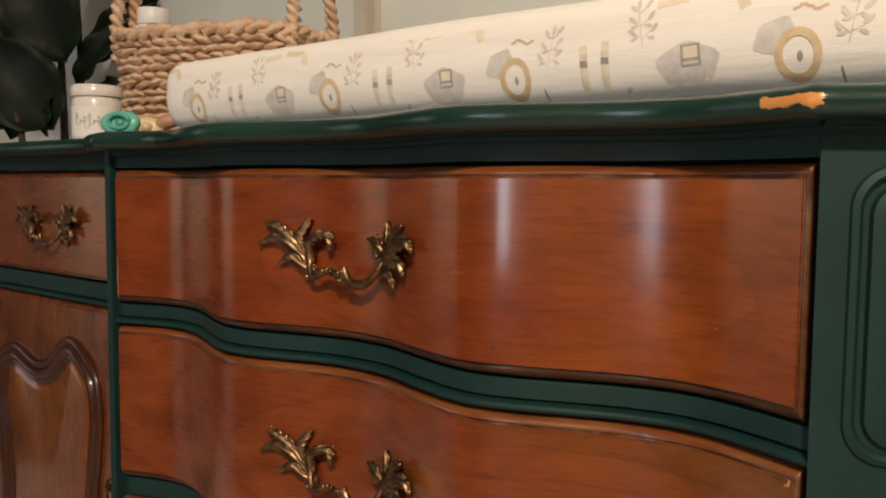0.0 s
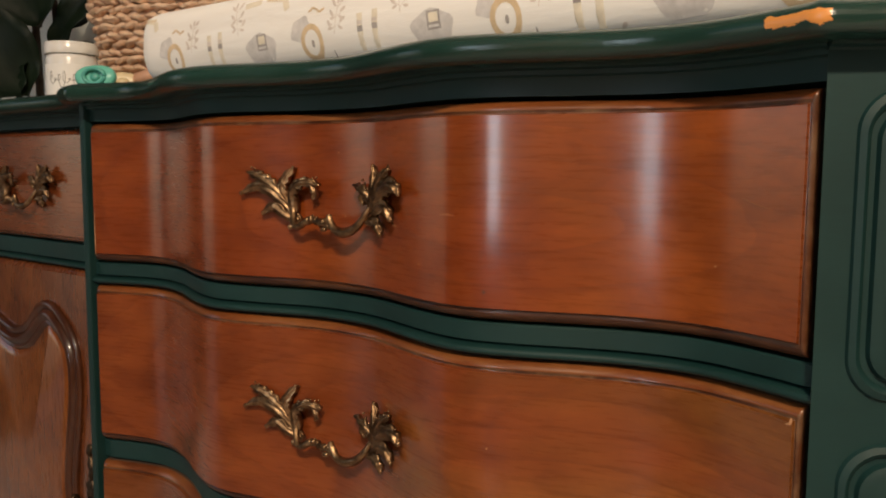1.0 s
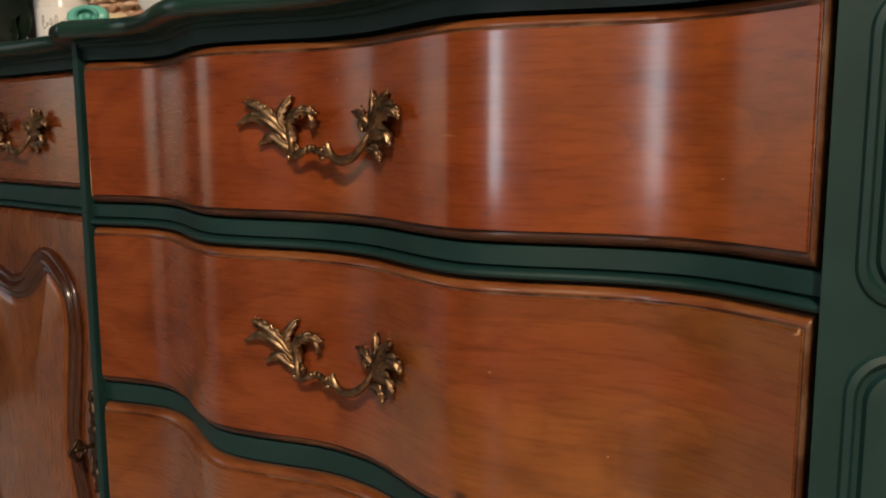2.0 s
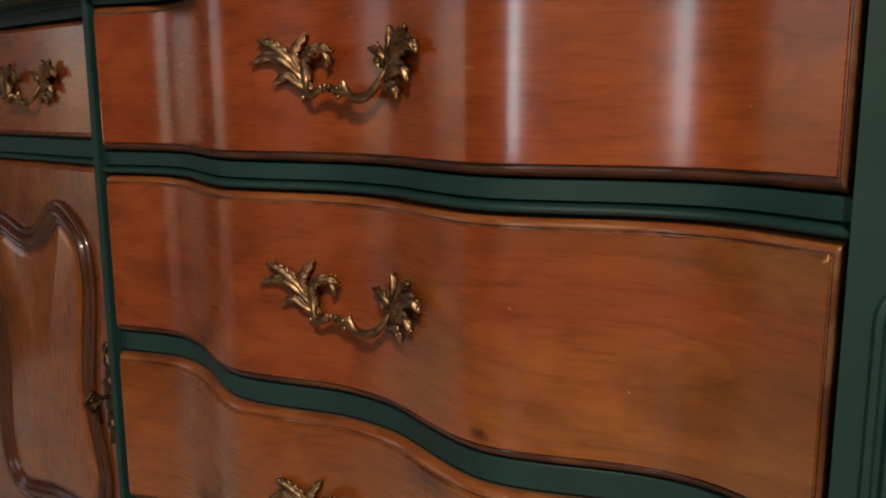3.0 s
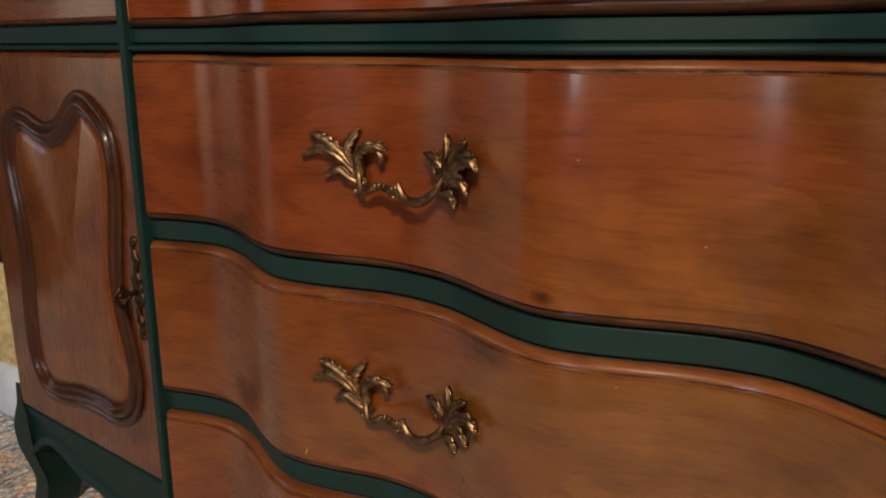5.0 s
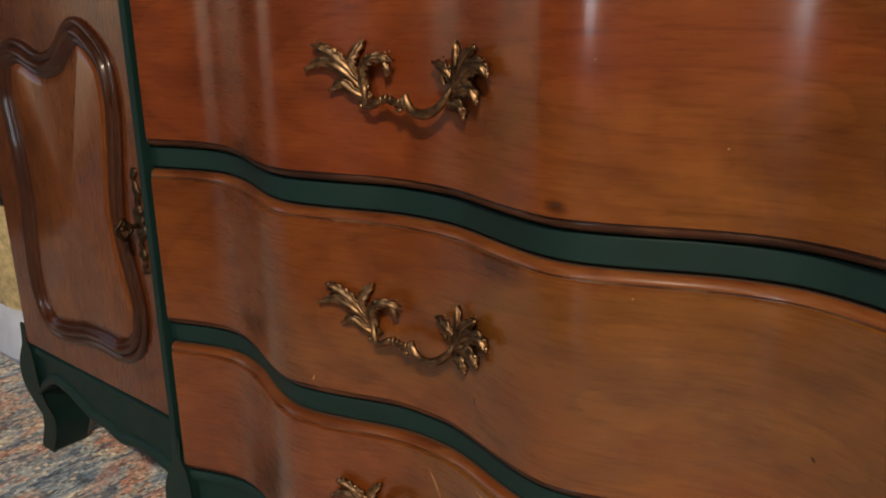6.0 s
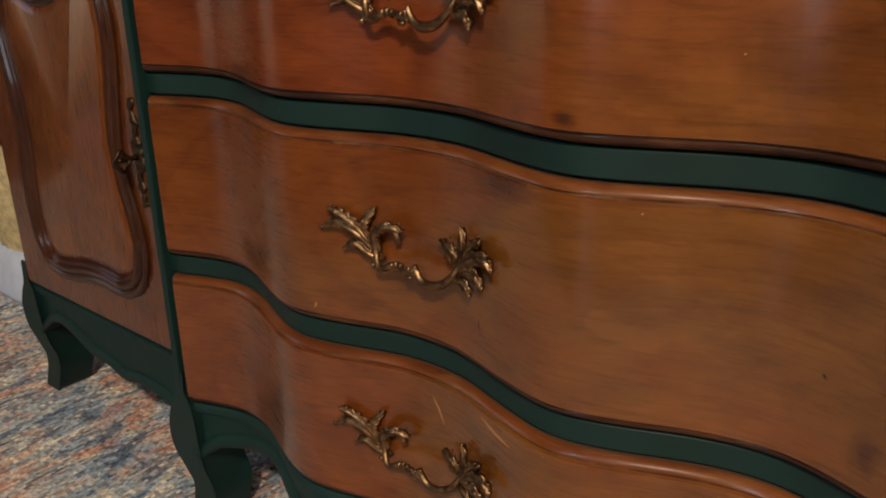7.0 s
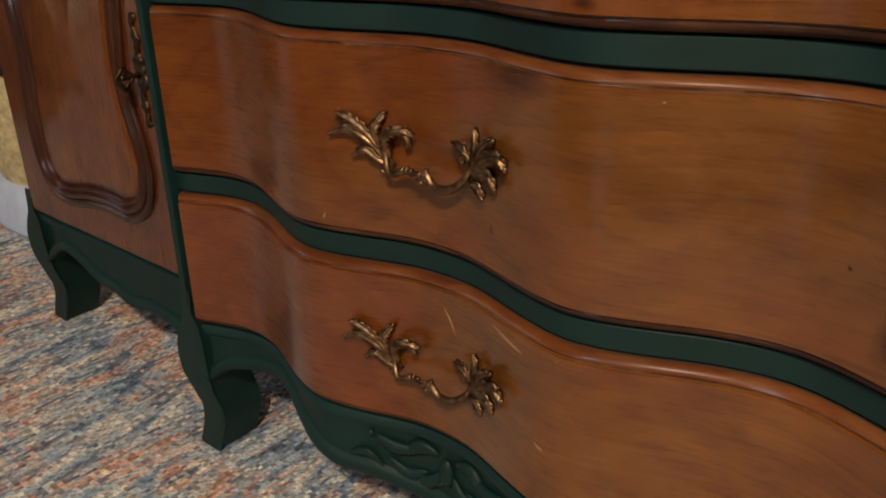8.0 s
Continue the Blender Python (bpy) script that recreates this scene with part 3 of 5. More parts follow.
# carved moulding on the door
CARTOUCHE = [(-0.684, 0.571), (-0.667, 0.583), (-0.645, 0.588), (-0.620, 0.584), (-0.600, 0.577), (-0.580, 0.574), (-0.557, 0.579), (-0.538, 0.592),
             (-0.522, 0.605), (-0.505, 0.612), (-0.489, 0.611), (-0.472, 0.603), (-0.453, 0.589), (-0.440, 0.572), (-0.434, 0.550), (-0.433, 0.522),
             (-0.438, 0.486), (-0.446, 0.443), (-0.450, 0.408), (-0.445, 0.370), (-0.435, 0.335), (-0.430, 0.304), (-0.434, 0.276), (-0.445, 0.254),
             (-0.465, 0.238), (-0.495, 0.229), (-0.530, 0.231), (-0.569, 0.229), (-0.612, 0.221), (-0.648, 0.219), (-0.672, 0.229), (-0.688, 0.250),
             (-0.696, 0.280), (-0.697, 0.307), (-0.692, 0.350), (-0.685, 0.400), (-0.687, 0.450), (-0.693, 0.490), (-0.697, 0.525), (-0.694, 0.552)]
line = catmull([(x, 0, z) for x, z in CARTOUCHE], 6, True)


def inset_line(pts, d):
    out = []
    for k, p in enumerate(pts):
        t_ = (pts[(k + 2) % len(pts)] - pts[k - 2]).normalized()
        out.append(p + Vector((t_.z, 0, -t_.x)) * d)
    return out


def ridge(name, section, mat, parent, pts, y0):
    bm = bmesh.new()
    rows = []
    for d, h in section:
        rows.append([bm.verts.new(p + Vector((0, y0 - h, 0))) for p in inset_line(pts, d)])
    for a, b in zip(rows, rows[1:]):
        for k in range(len(a)):
            bm.faces.new((a[k], a[(k + 1) % len(a)], b[(k + 1) % len(a)], b[k]))
    return bm, rows


bm, rows = ridge("moulding", [(-0.003, -0.001), (-0.003, 0.003), (-0.0005, 0.0056), (0.003, 0.0060), (0.006, 0.0040), (0.0075, 0.0028), (0.009, 0.0068), (0.0125, 0.0088),
                              (0.016, 0.0072), (0.018, 0.0034), (0.0195, 0.0030), (0.0220, 0.0046), (0.0245, 0.0030), (0.027, -0.001)], WOOD_DARK, door, line, DOOR_Y)
part("moulding", finish(bm), WOOD_DARK, door, "dark glossy carved moulding", 60)
bm, rows = ridge("panel", [(0.0255, -0.0005), (0.0265, 0.0012), (0.036, 0.0030)], WOOD_DOOR, door, line, DOOR_Y)
mid = bm.verts.new((-0.56, DOOR_Y - 0.0032, 0.41))
last = rows[-1]
for k in range(len(last)):
    bm.faces.new((last[k], last[(k + 1) % len(last)], mid))
part("panel", finish(bm), WOOD_PANEL, door)

# escutcheon and key
bm = bmesh.new()
rings = []
for k in range(49):
    u = k / 48
    w = 0.0042 + 0.0060 * math.exp(-((u - 0.5) / 0.12) ** 2) + 0.0020 * math.cos(u * 32) + 0.0008 * math.sin(u * 75)
    if k in (0, 48):
        w = 0.0012
    z, cx = 0.350 + 0.116 * u, -0.4195 + 0.0016 * math.sin(u * 19)
    rings.append([Vector((cx + q * w, DOOR_Y - h_ + 0.0008 * math.sin(u * 60), z)) for q, h_ in ((-1, -0.001), (-1, 0.0015), (-0.6, 0.0035), (-0.2, 0.0022), (0.2, 0.0038), (0.7, 0.0032), (1, 0.0012), (1, -0.001))])
loft(bm, rings)
part("escutcheon", finish(bm), BRONZE, door, "slim pierced dark bronze keyhole plate")
bm = bmesh.new()
tube(bm, [Vector((-0.4195, DOOR_Y - 0.003 - 0.0036 * k, 0.405)) for k in range(7)], [0.0034, 0.0028, 0.0025, 0.0025, 0.0025, 0.0030, 0.0034], 8)
bow = [Vector((-0.4195 + 0.001 * math.cos(3 * a), DOOR_Y - 0.0205 + (0.0076 + 0.0010 * math.cos(4 * a)) * math.cos(a), 0.4035 + (0.0098 + 0.0012 * math.cos(4 * a)) * math.sin(a))) for a in spread(0, 2 * math.pi, 32)]
tube(bm, bow, [0.0024] * 33, 7, up=(1, 0, 0))
for turn_ in (-1, 1):
    tube(bm, catmull([(-0.4195, DOOR_Y - 0.0205 + turn_ * 0.001, 0.394), (-0.4195, DOOR_Y - 0.0205 + turn_ * 0.0055, 0.4035), (-0.4195, DOOR_Y - 0.0205 + turn_ * 0.001, 0.413)], 6), [0.0018] * 13, 6, up=(1, 0, 0))
part("key", finish(bm), BRONZE, door, "dark bronze key with a ring bow")


# leafy bail pulls
def pull_mesh(base):
    """A rococo pull: two acanthus sprays joined by a hanging bail. base(u) is the surface behind it."""
    bm = bmesh.new()
    def path(pts, n=5):
        return catmull([(u, base(u) - (w * 0.86 if abs(u) < 0.034 else w * 0.58), v) for u, v, w in pts], n)
    def acanthus(pts, width, teeth, bite=0.30, curl=0.0025, n=9, knob=0.0019):
        """A leaf blade: domed, ribbed along its length, with a toothed rim and a curled tip."""
        p = path(pts, n)
        m = len(p) - 1
        cols = (-1.0, -0.82, -0.55, -0.28, 0.0, 0.28, 0.55, 0.82, 1.0)
        ribs = (0.0, 0.55, 0.18, 0.62, 1.0, 0.62, 0.18, 0.55, 0.0)
        rings = []
        for i, q in enumerate(p):
            u = i / m
            d = (p[min(i + 1, m)] - p[max(i - 1, 0)])
            d.y = 0
            d.normalize()
            side = Vector((-d.z, 0, d.x))
            w = width * 1.02 * (0.30 + 0.70 * math.sin(math.pi * min(1.0, 0.12 + 0.80 * u)) ** 0.9) * (1.0 if u < 0.85 else 1.0 - 0.55 * (u - 0.85) / 0.15)
            front_, back_ = [], []
            for c, h in zip(cols, ribs):
                tooth = 1 - bite * (0.5 + 0.5 * math.cos(2 * math.pi * teeth * u + (0.8 if c > 0 else 0))) * abs(c) ** 2 * min(1, u * 3)
                lift = width * 0.66 * h + curl * u * u * 0.6 + 0.0007 * math.cos(2 * math.pi * teeth * u) * abs(c)
                front_.append(q + side * c * w * tooth + Vector((0, -lift, 0)))
                back_.append(q + side * c * w * tooth * 0.94 + Vector((0, 0.0012, 0)))
            rings.append(front_ + back_[::-1])
        loft(bm, rings)
        ball(bm, p[-1] + Vector((0, -curl * 0.6 - width * 0.2, 0)), knob * 0.62, (1, 0.9, 1), 8)
    # spray on one side
    acanthus([(-0.034, -0.016, 0.008), (-0.046, -0.003, 0.011), (-0.058, 0.006, 0.011), (-0.070, 0.0085, 0.008), (-0.0810, 0.0035, 0.005)], 0.0045, 4, 0.18, knob=0.0030)
    acanthus([(-0.043, -0.004, 0.007), (-0.054, 0.008, 0.009), (-0.064, 0.0145, 0.007), (-0.0750, 0.0195, 0.005)], 0.0058, 6, 0.42, knob=0.0016)
    acanthus([(-0.042, -0.004, 0.008), (-0.0475, 0.007, 0.010), (-0.0455, 0.015, 0.008), (-0.0400, 0.0225, 0.004)], 0.0046, 4, knob=0.0024)
    acanthus([(-0.037, -0.010, 0.010), (-0.0385, 0.002, 0.013), (-0.032, 0.0095, 0.013), (-0.024, 0.0125, 0.012), (-0.0140, 0.0105, 0.009)], 0.0046, 6, 0.40)
    acanthus([(-0.0215, 0.0105, 0.011), (-0.0185, 0.005, 0.010), (-0.0205, 0.0005, 0.007)], 0.0030, 2, n=5, knob=0.0016)
    acanthus([(-0.035, -0.017, 0.008), (-0.046, -0.011, 0.010), (-0.055, -0.0055, 0.009), (-0.0635, -0.0105, 0.005)], 0.0046, 3, 0.30, knob=0.0030)
    acanthus([(-0.035, -0.015, 0.007), (-0.0400, -0.0175, 0.007), (-0.0430, -0.0205, 0.004)], 0.0030, 2, n=5, knob=0.0034)
    # spray on the other side
    acanthus([(0.036, -0.008, 0.010), (0.0400, 0.004, 0.012), (0.0405, 0.0135, 0.010), (0.0380, 0.0240, 0.005)], 0.0038, 4, 0.22, knob=0.0024)
    acanthus([(0.037, -0.006, 0.009), (0.0350, 0.003, 0.011), (0.028, 0.0085, 0.009), (0.0180, 0.0110, 0.005)], 0.0042, 4, 0.40, knob=0.0016)
    acanthus([(0.031, 0.0065, 0.010), (0.0275, 0.0025, 0.009), (0.0290, -0.0020, 0.006)], 0.0026, 2, n=5, knob=0.0014)
    acanthus([(0.040, -0.003, 0.009), (0.046, 0.009, 0.012), (0.0525, 0.0165, 0.012), (0.0600, 0.0215, 0.009)], 0.0050, 5, 0.40, knob=0.0030)
    acanthus([(0.040, -0.004, 0.009), (0.050, 0.006, 0.013), (0.0635, 0.0120, 0.013), (0.0725, 0.0070, 0.009)], 0.0062, 5, 0.36, knob=0.0034)
    acanthus([(0.037, -0.010, 0.009), (0.046, -0.004, 0.012), (0.055, -0.003, 0.011), (0.0610, -0.0100, 0.007)], 0.0050, 4, 0.36, knob=0.0032)
    acanthus([(0.033, -0.013, 0.009), (0.040, -0.013, 0.011), (0.0450, -0.0160, 0.010), (0.0470, -0.0210, 0.006)], 0.0044, 3, 0.32, knob=0.0028)
    # bail
    p = path([(-0.0375, 0.003, 0.010), (-0.0375, -0.009, 0.013), (-0.0325, -0.0180, 0.015), (-0.0265, -0.0185, 0.016), (-0.019, -0.0140, 0.016), (-0.008, -0.0150, 0.017), (0.002, -0.0180, 0.017)], 7)
    tube(bm, p, [0.0026 - 0.0005 * k / len(p) for k in range(len(p))], 10, 1.0, (0, -1, 0), 0.10)
    p = path([(0.0010, -0.0095, 0.017), (0.0025, -0.0145, 0.017), (0.008, -0.0202, 0.017), (0.0165, -0.0212, 0.016), (0.025, -0.0180, 0.014), (0.0330, -0.0105, 0.012), (0.0380, -0.001, 0.010)], 7)
    tube(bm, p, [0.0015 + 0.0017 * math.sin(math.pi * (0.1 + 0.9 * k / len(p))) for k in range(len(p))], 10, 1.0, (0, -1, 0), 0.10)
    for k in range(6):
        u = -0.0190 + 0.0037 * k
        ball(bm, (u, base(u) - 0.0142, -0.0146 + 0.0012 * math.sin(k * 1.4)), 0.0030, (0.50, 1, 1.1), 8)
    ball(bm, (-0.0045, base(-0.0045) - 0.0146, -0.0200), 0.0024, (1.3, 0.8, 0.8), 8)
    # beaded frills and the swelling where the leaves meet
    for u0, v0, u1, v1, n_, w in ((-0.050, 0.010, -0.072, 0.0225, 8, 0.0085), (-0.037, 0.010, -0.017, 0.0155, 7, 0.0125), (-0.050, 0.004, -0.0445, 0.016, 4, 0.011), (0.044, 0.010, 0.058, 0.024, 5, 0.009),
                                  (0.048, 0.004, 0.068, 0.015, 6, 0.011), (0.037, 0.004, 0.027, 0.0145, 4, 0.009), (0.046, -0.004, 0.060, -0.004, 4, 0.010)):
        for k in range(n_):
            q = k / (n_ - 1)
            u = u0 + (u1 - u0) * q
            ball(bm, (u, base(u) - w * 0.66 - 0.001 * math.sin(math.pi * q), v0 + (v1 - v0) * q + 0.0016 * math.sin(math.pi * q)), 0.0010, (1, 0.9, 1), 7)
    ball(bm, (-0.0395, base(-0.0405) - 0.0045, -0.004), 0.0066, (0.75, 0.7, 1.2), 12)
    ball(bm, (0.0395, base(0.0395) - 0.0045, -0.002), 0.0062, (0.75, 0.7, 1.2), 12)
    # posts into the wood
    for u in (-0.040, 0.040):
        tube(bm, [Vector((u, base(u) - w, -0.006)) for w in (0.001, 0.004, 0.007)], [0.0030, 0.0025, 0.0025], 8)
    finish(bm)
    me = bpy.data.meshes.new("pull")
    bm.to_mesh(me)
    bm.free()
    me.materials.append(BRASS)
    return me


curved_pull, flat_pull = pull_mesh(front), pull_mesh(lambda u: DOOR_Y)
for ob, (z0, z1) in zip(drawer_obs, DRAWERS):
    h = new("pull", curved_pull)
    h.parent, h.location = ob, (0.0, 0, (z0 + z1) / 2 + 0.0026)
    tagged(h, "antique brass leaf-shaped bail pull")
h = new("pull", flat_pull)
h.parent, h.location = small_drawer, (-0.539, 0, 0.742)
tagged(h, "antique brass leaf-shaped bail pull")

# marks on the drawers: a scratch lies 0.3 mm proud of the wood
FAINT = plain("faint_scratch", (0.26, 0.095, 0.035), 0.5)
SCAR, BURN = plain("pale_scratch", (0.40, 0.20, 0.09), 0.6), plain("dark_mark", (0.035, 0.012, 0.006), 0.5)


def mark(parent, name, pts, width, mat):
    bm = bmesh.new()
    p = catmull([(x, front(x) - 0.0003, z) for x, z in pts], 4)
    m = len(p) - 1
    left, right = [], []
    for i, q in enumerate(p):
        d = (p[min(i + 1, m)] - p[max(i - 1, 0)]).normalized()
        w = width * (0.25 + 0.75 * math.sin(math.pi * (i + 0.4) / (m + 0.8))) / 2
        left.append(bm.verts.new(q + Vector((-d.z, 0, d.x)) * w))
        right.append(bm.verts.new(q - Vector((-d.z, 0, d.x)) * w))
    for i in range(m):
        bm.faces.new((left[i], left[i + 1], right[i + 1], right[i]))
    finish(bm)
    for f_ in bm.faces:
        if f_.normal.y > 0:
            f_.normal_flip()
    part(name, bm, mat, parent)


d1, d2, d3, d4 = drawer_obs
mark(d4, "scratch", [(0.003, 0.292), (0.009, 0.283), (0.014, 0.272)], 0.0016, SCAR)
mark(d4, "scratch", [(0.055, 0.2995), (0.070, 0.2955), (0.086, 0.2925)], 0.0024, SCAR)
mark(d4, "scratch", [(0.100, 0.230), (0.108, 0.227)], 0.0024, SCAR)
mark(d3, "scratch", [(-0.096, 0.3455), (-0.094, 0.3500)], 0.0018, SCAR)
mark(d3, "dark_mark", [(0.052, 0.372), (0.0525, 0.366)], 0.0012, BURN)
mark(d1, "scratch", [(0.106, 0.738), (0.112, 0.7385), (0.118, 0.738)], 0.0011, FAINT)
mark(d1, "scratch", [(0.276, 0.752), (0.284, 0.749), (0.292, 0.747)], 0.0006, FAINT)
mark(d1, "dark_mark", [(0.137, 0.694), (0.139, 0.694)], 0.0022, BURN)
mark(d2, "dark_mark", [(0.119, 0.5195), (0.122, 0.5205), (0.125, 0.5190)], 0.0018, BURN)
for sx, sz, ob_ in ((-0.004, 0.776, d1), (0.262, 0.716, d1), (0.086, 0.706, d1), (0.140, 0.600, d2), (0.205, 0.556, d2), (-0.120, 0.640, d2), (0.165, 0.470, d3), (0.020, 0.400, d3), (-0.055, 0.210, d4), (0.115, 0.300, d4)):
    mark(ob_, "scratch", [(sx, sz), (sx + 0.0012, sz + 0.0004)], 0.0010, SCAR)
mark(d1, "scratch", [(-0.3135, 0.683), (-0.3138, 0.700), (-0.3136, 0.722)], 0.0016, SCAR)
mark(d2, "scratch", [(0.3045, 0.6445), (0.3068, 0.6455), (0.3075, 0.6485)], 0.0016, SCAR)
mark(d2, "dark_mark", [(0.063, 0.560), (0.065, 0.560)], 0.0022, BURN)
mark(d3, "dark_mark", [(-0.136, 0.459), (-0.134, 0.459)], 0.0025, BURN)
mark(d3, "dark_mark", [(0.2630, 0.3965), (0.2650, 0.3945)], 0.0016, BURN)


# post set at an angle on the corner, with sunk panels
CANT = radians(30)
C0 = Vector((0.3168, -0.0025, 0))
CDIR, COUT = Vector((math.cos(CANT), math.sin(CANT), 0)), Vector((math.sin(CANT), -math.cos(CANT), 0))
CLEN = 0.095


def cant(s, z, out=0.0):
    return C0 + CDIR * s + COUT * out + Vector((0, 0, z))


bm = bmesh.new()
ring = [cant(0, 0), cant(CLEN, 0), cant(CLEN, 0) + Vector((0, 0.05, 0)), C0 + Vector((0, 0.09, 0))]
loft(bm, [[p + Vector((0, 0, z)) for p in ring] for z in (0.06, 0.824)])
post = part("corner_post", finish(bm, False), PAINT, dresser)
box_part("side_panel", (0.392, 0.398, 0.05, 0.50, 0.16, 0.824), PAINT, dresser, 0.001)


bm = bmesh.new()
loft(bm, [[cant(s_, z, o) for o, z in ((-0.01, 0.826), (0.005, 0.826), (0.006, 0.8240), (0.005, 0.8215), (0.001, 0.8205), (0.0004, 0.8195), (-0.01, 0.8195))] for s_ in (0.0, CLEN + 0.002)])
part("frieze", finish(bm, False), PAINT, dresser)


def rounded(s0, s1, z0, z1, r, seg=8):
    out = []
    for cx, cz, a0 in ((s0 + r, z0 + r, 180), (s1 - r, z0 + r, 270), (s1 - r, z1 - r, 0), (s0 + r, z1 - r, 90)):
        for k in range(seg + 1):
            a = radians(a0 + 90 * k / seg)
            out.append((cx + r * math.cos(a), cz + r * math.sin(a)))
    return out


def sunk_panel(z0, z1, s0):
    bm = bmesh.new()
    rings = []
    for ins, h in ((0.0, 0.0002), (0.0008, 0.0022), (0.0035, 0.0034), (0.0055, 0.0020), (0.0060, 0.0004), (0.0085, 0.0004), (0.0095, 0.0036), (0.0135, 0.0050)):
        rings.append([cant(s, z, h) for s, z in rounded(s0 + ins, CLEN - 0.0105 - ins, z0 + ins, z1 - ins, 0.020 - ins * 0.6)])
    loft(bm, rings)
    return part("panel", finish(bm), PAINT, post, smooth_angle=40)


sunk_panel(0.6605, 0.803, 0.0138)
sunk_panel(0.190, 0.6405, 0.0125)

# top with a rounded nose
NOSE = [(-0.790, 0.022), (-0.70, 0.019), (-0.55, 0.018), (-0.42, 0.019), (-0.385, 0.012), (-0.352, -0.012), (-0.326, -0.022)]


def nose(x):
    if x < -0.3132:
        return table(NOSE + [(-0.30, front(-0.30) - 0.026), (-0.28, front(-0.28) - 0.026)], x)
    return front(x) - 0.026


outline = [Vector((-0.790, y, 0)) for y in spread(0.515, 0.05, 10)]
outline += [Vector((x, nose(x), 0)) for x in spread(-0.784, -0.32, 60)] + [Vector((x, nose(x), 0)) for x in spread(-0.312, 0.312, 160)]
outline += [Vector((0.318, -0.0285, 0)) + CDIR * s_ for s_ in spread(0.0, 0.108, 14)]
outline += [Vector((0.422, y, 0)) for y in spread(0.045, 0.515, 10)]
EDGE = [(0.030, 0.8225), (0.011, 0.8225), (0.007, 0.8228), (0.0035, 0.8242), (0.0012, 0.8268), (0.0, 0.8302), (0.0008, 0.8340), (0.0028, 0.8362), (0.0060, 0.8380), (0.0100, 0.8386),
        (0.0120, 0.8387), (0.0135, 0.8396), (0.020, 0.8402), (0.030, 0.8404)]
bm = bmesh.new()
rows = []
N = len(outline)
for k, p in enumerate(outline):
    t_ = (outline[min(k + 2, N - 1)] - outline[max(k - 2, 0)]).normalized()
    inward = Vector((-t_.y, t_.x, 0))
    rows.append([bm.verts.new(p + inward * d + Vector((0, 0, z))) for d, z in EDGE])
for a, b in zip(rows, rows[1:]):
    for k in range(len(EDGE) - 1):
        bm.faces.new((a[k], a[k + 1], b[k + 1], b[k])).smooth = True
bm.faces.new([r_[-1] for r_ in rows])
bm.faces.new([r_[0] for r_ in rows][::-1])
for f in bm.faces:
    f.smooth = len(f.verts) == 4
bmesh.ops.recalc_face_normals(bm, faces=bm.faces)
part("top", bm, PAINT_TOP, dresser, "glossy dark green top with a chipped rounded edge", 60)


# apron with a carved centre, and feet
LOW = [(0.0, 0.094), (0.04, 0.100), (0.07, 0.106), (0.10, 0.107), (0.134, 0.114), (0.173, 0.129), (0.20, 0.136), (0.22, 0.135), (0.27, 0.126), (0.295, 0.119), (0.3163, 0.100)]


def apron(name, xs, low, y, top):
    bm = bmesh.new()
    rings = []
    for x in xs:
        z0, yy = low(x), y(x)
        h = top - z0
        rings.append([Vector((x, yy + d, z)) for d, z in (
            (0.024, top), (0.004, top), (0.002, top - 0.002), (0.002, top - 0.009), (0.0042, top - 0.0105), (0.006, top - 0.012), (0.006, z0 + h * 0.5), (0.006, z0 + 0.0165),
            (0.003, z0 + 0.0145), (0.0015, z0 + 0.011), (0.001, z0 + 0.004), (0.003, z0 + 0.001), (0.006, z0), (0.024, z0))])
    loft(bm, rings)
    return part(name, finish(bm), PAINT, dresser, smooth_angle=45)


ap = apron("apron", spread(-0.3235, 0.3163, 140), lambda x: table(LOW, abs(x)), front, 0.1715)
LEFT_LOW = [(-0.748, 0.10), (-0.70, 0.132), (-0.66, 0.129), (-0.62, 0.115), (-0.60, 0.109), (-0.57, 0.108), (-0.536, 0.100), (-0.50, 0.106), (-0.46, 0.104), (-0.43, 0.098), (-0.38, 0.104), (-0.333, 0.11)]
apron("apron", spread(-0.748, -0.335, 70), lambda x: table(LEFT_LOW, x), door_line, 0.1765)


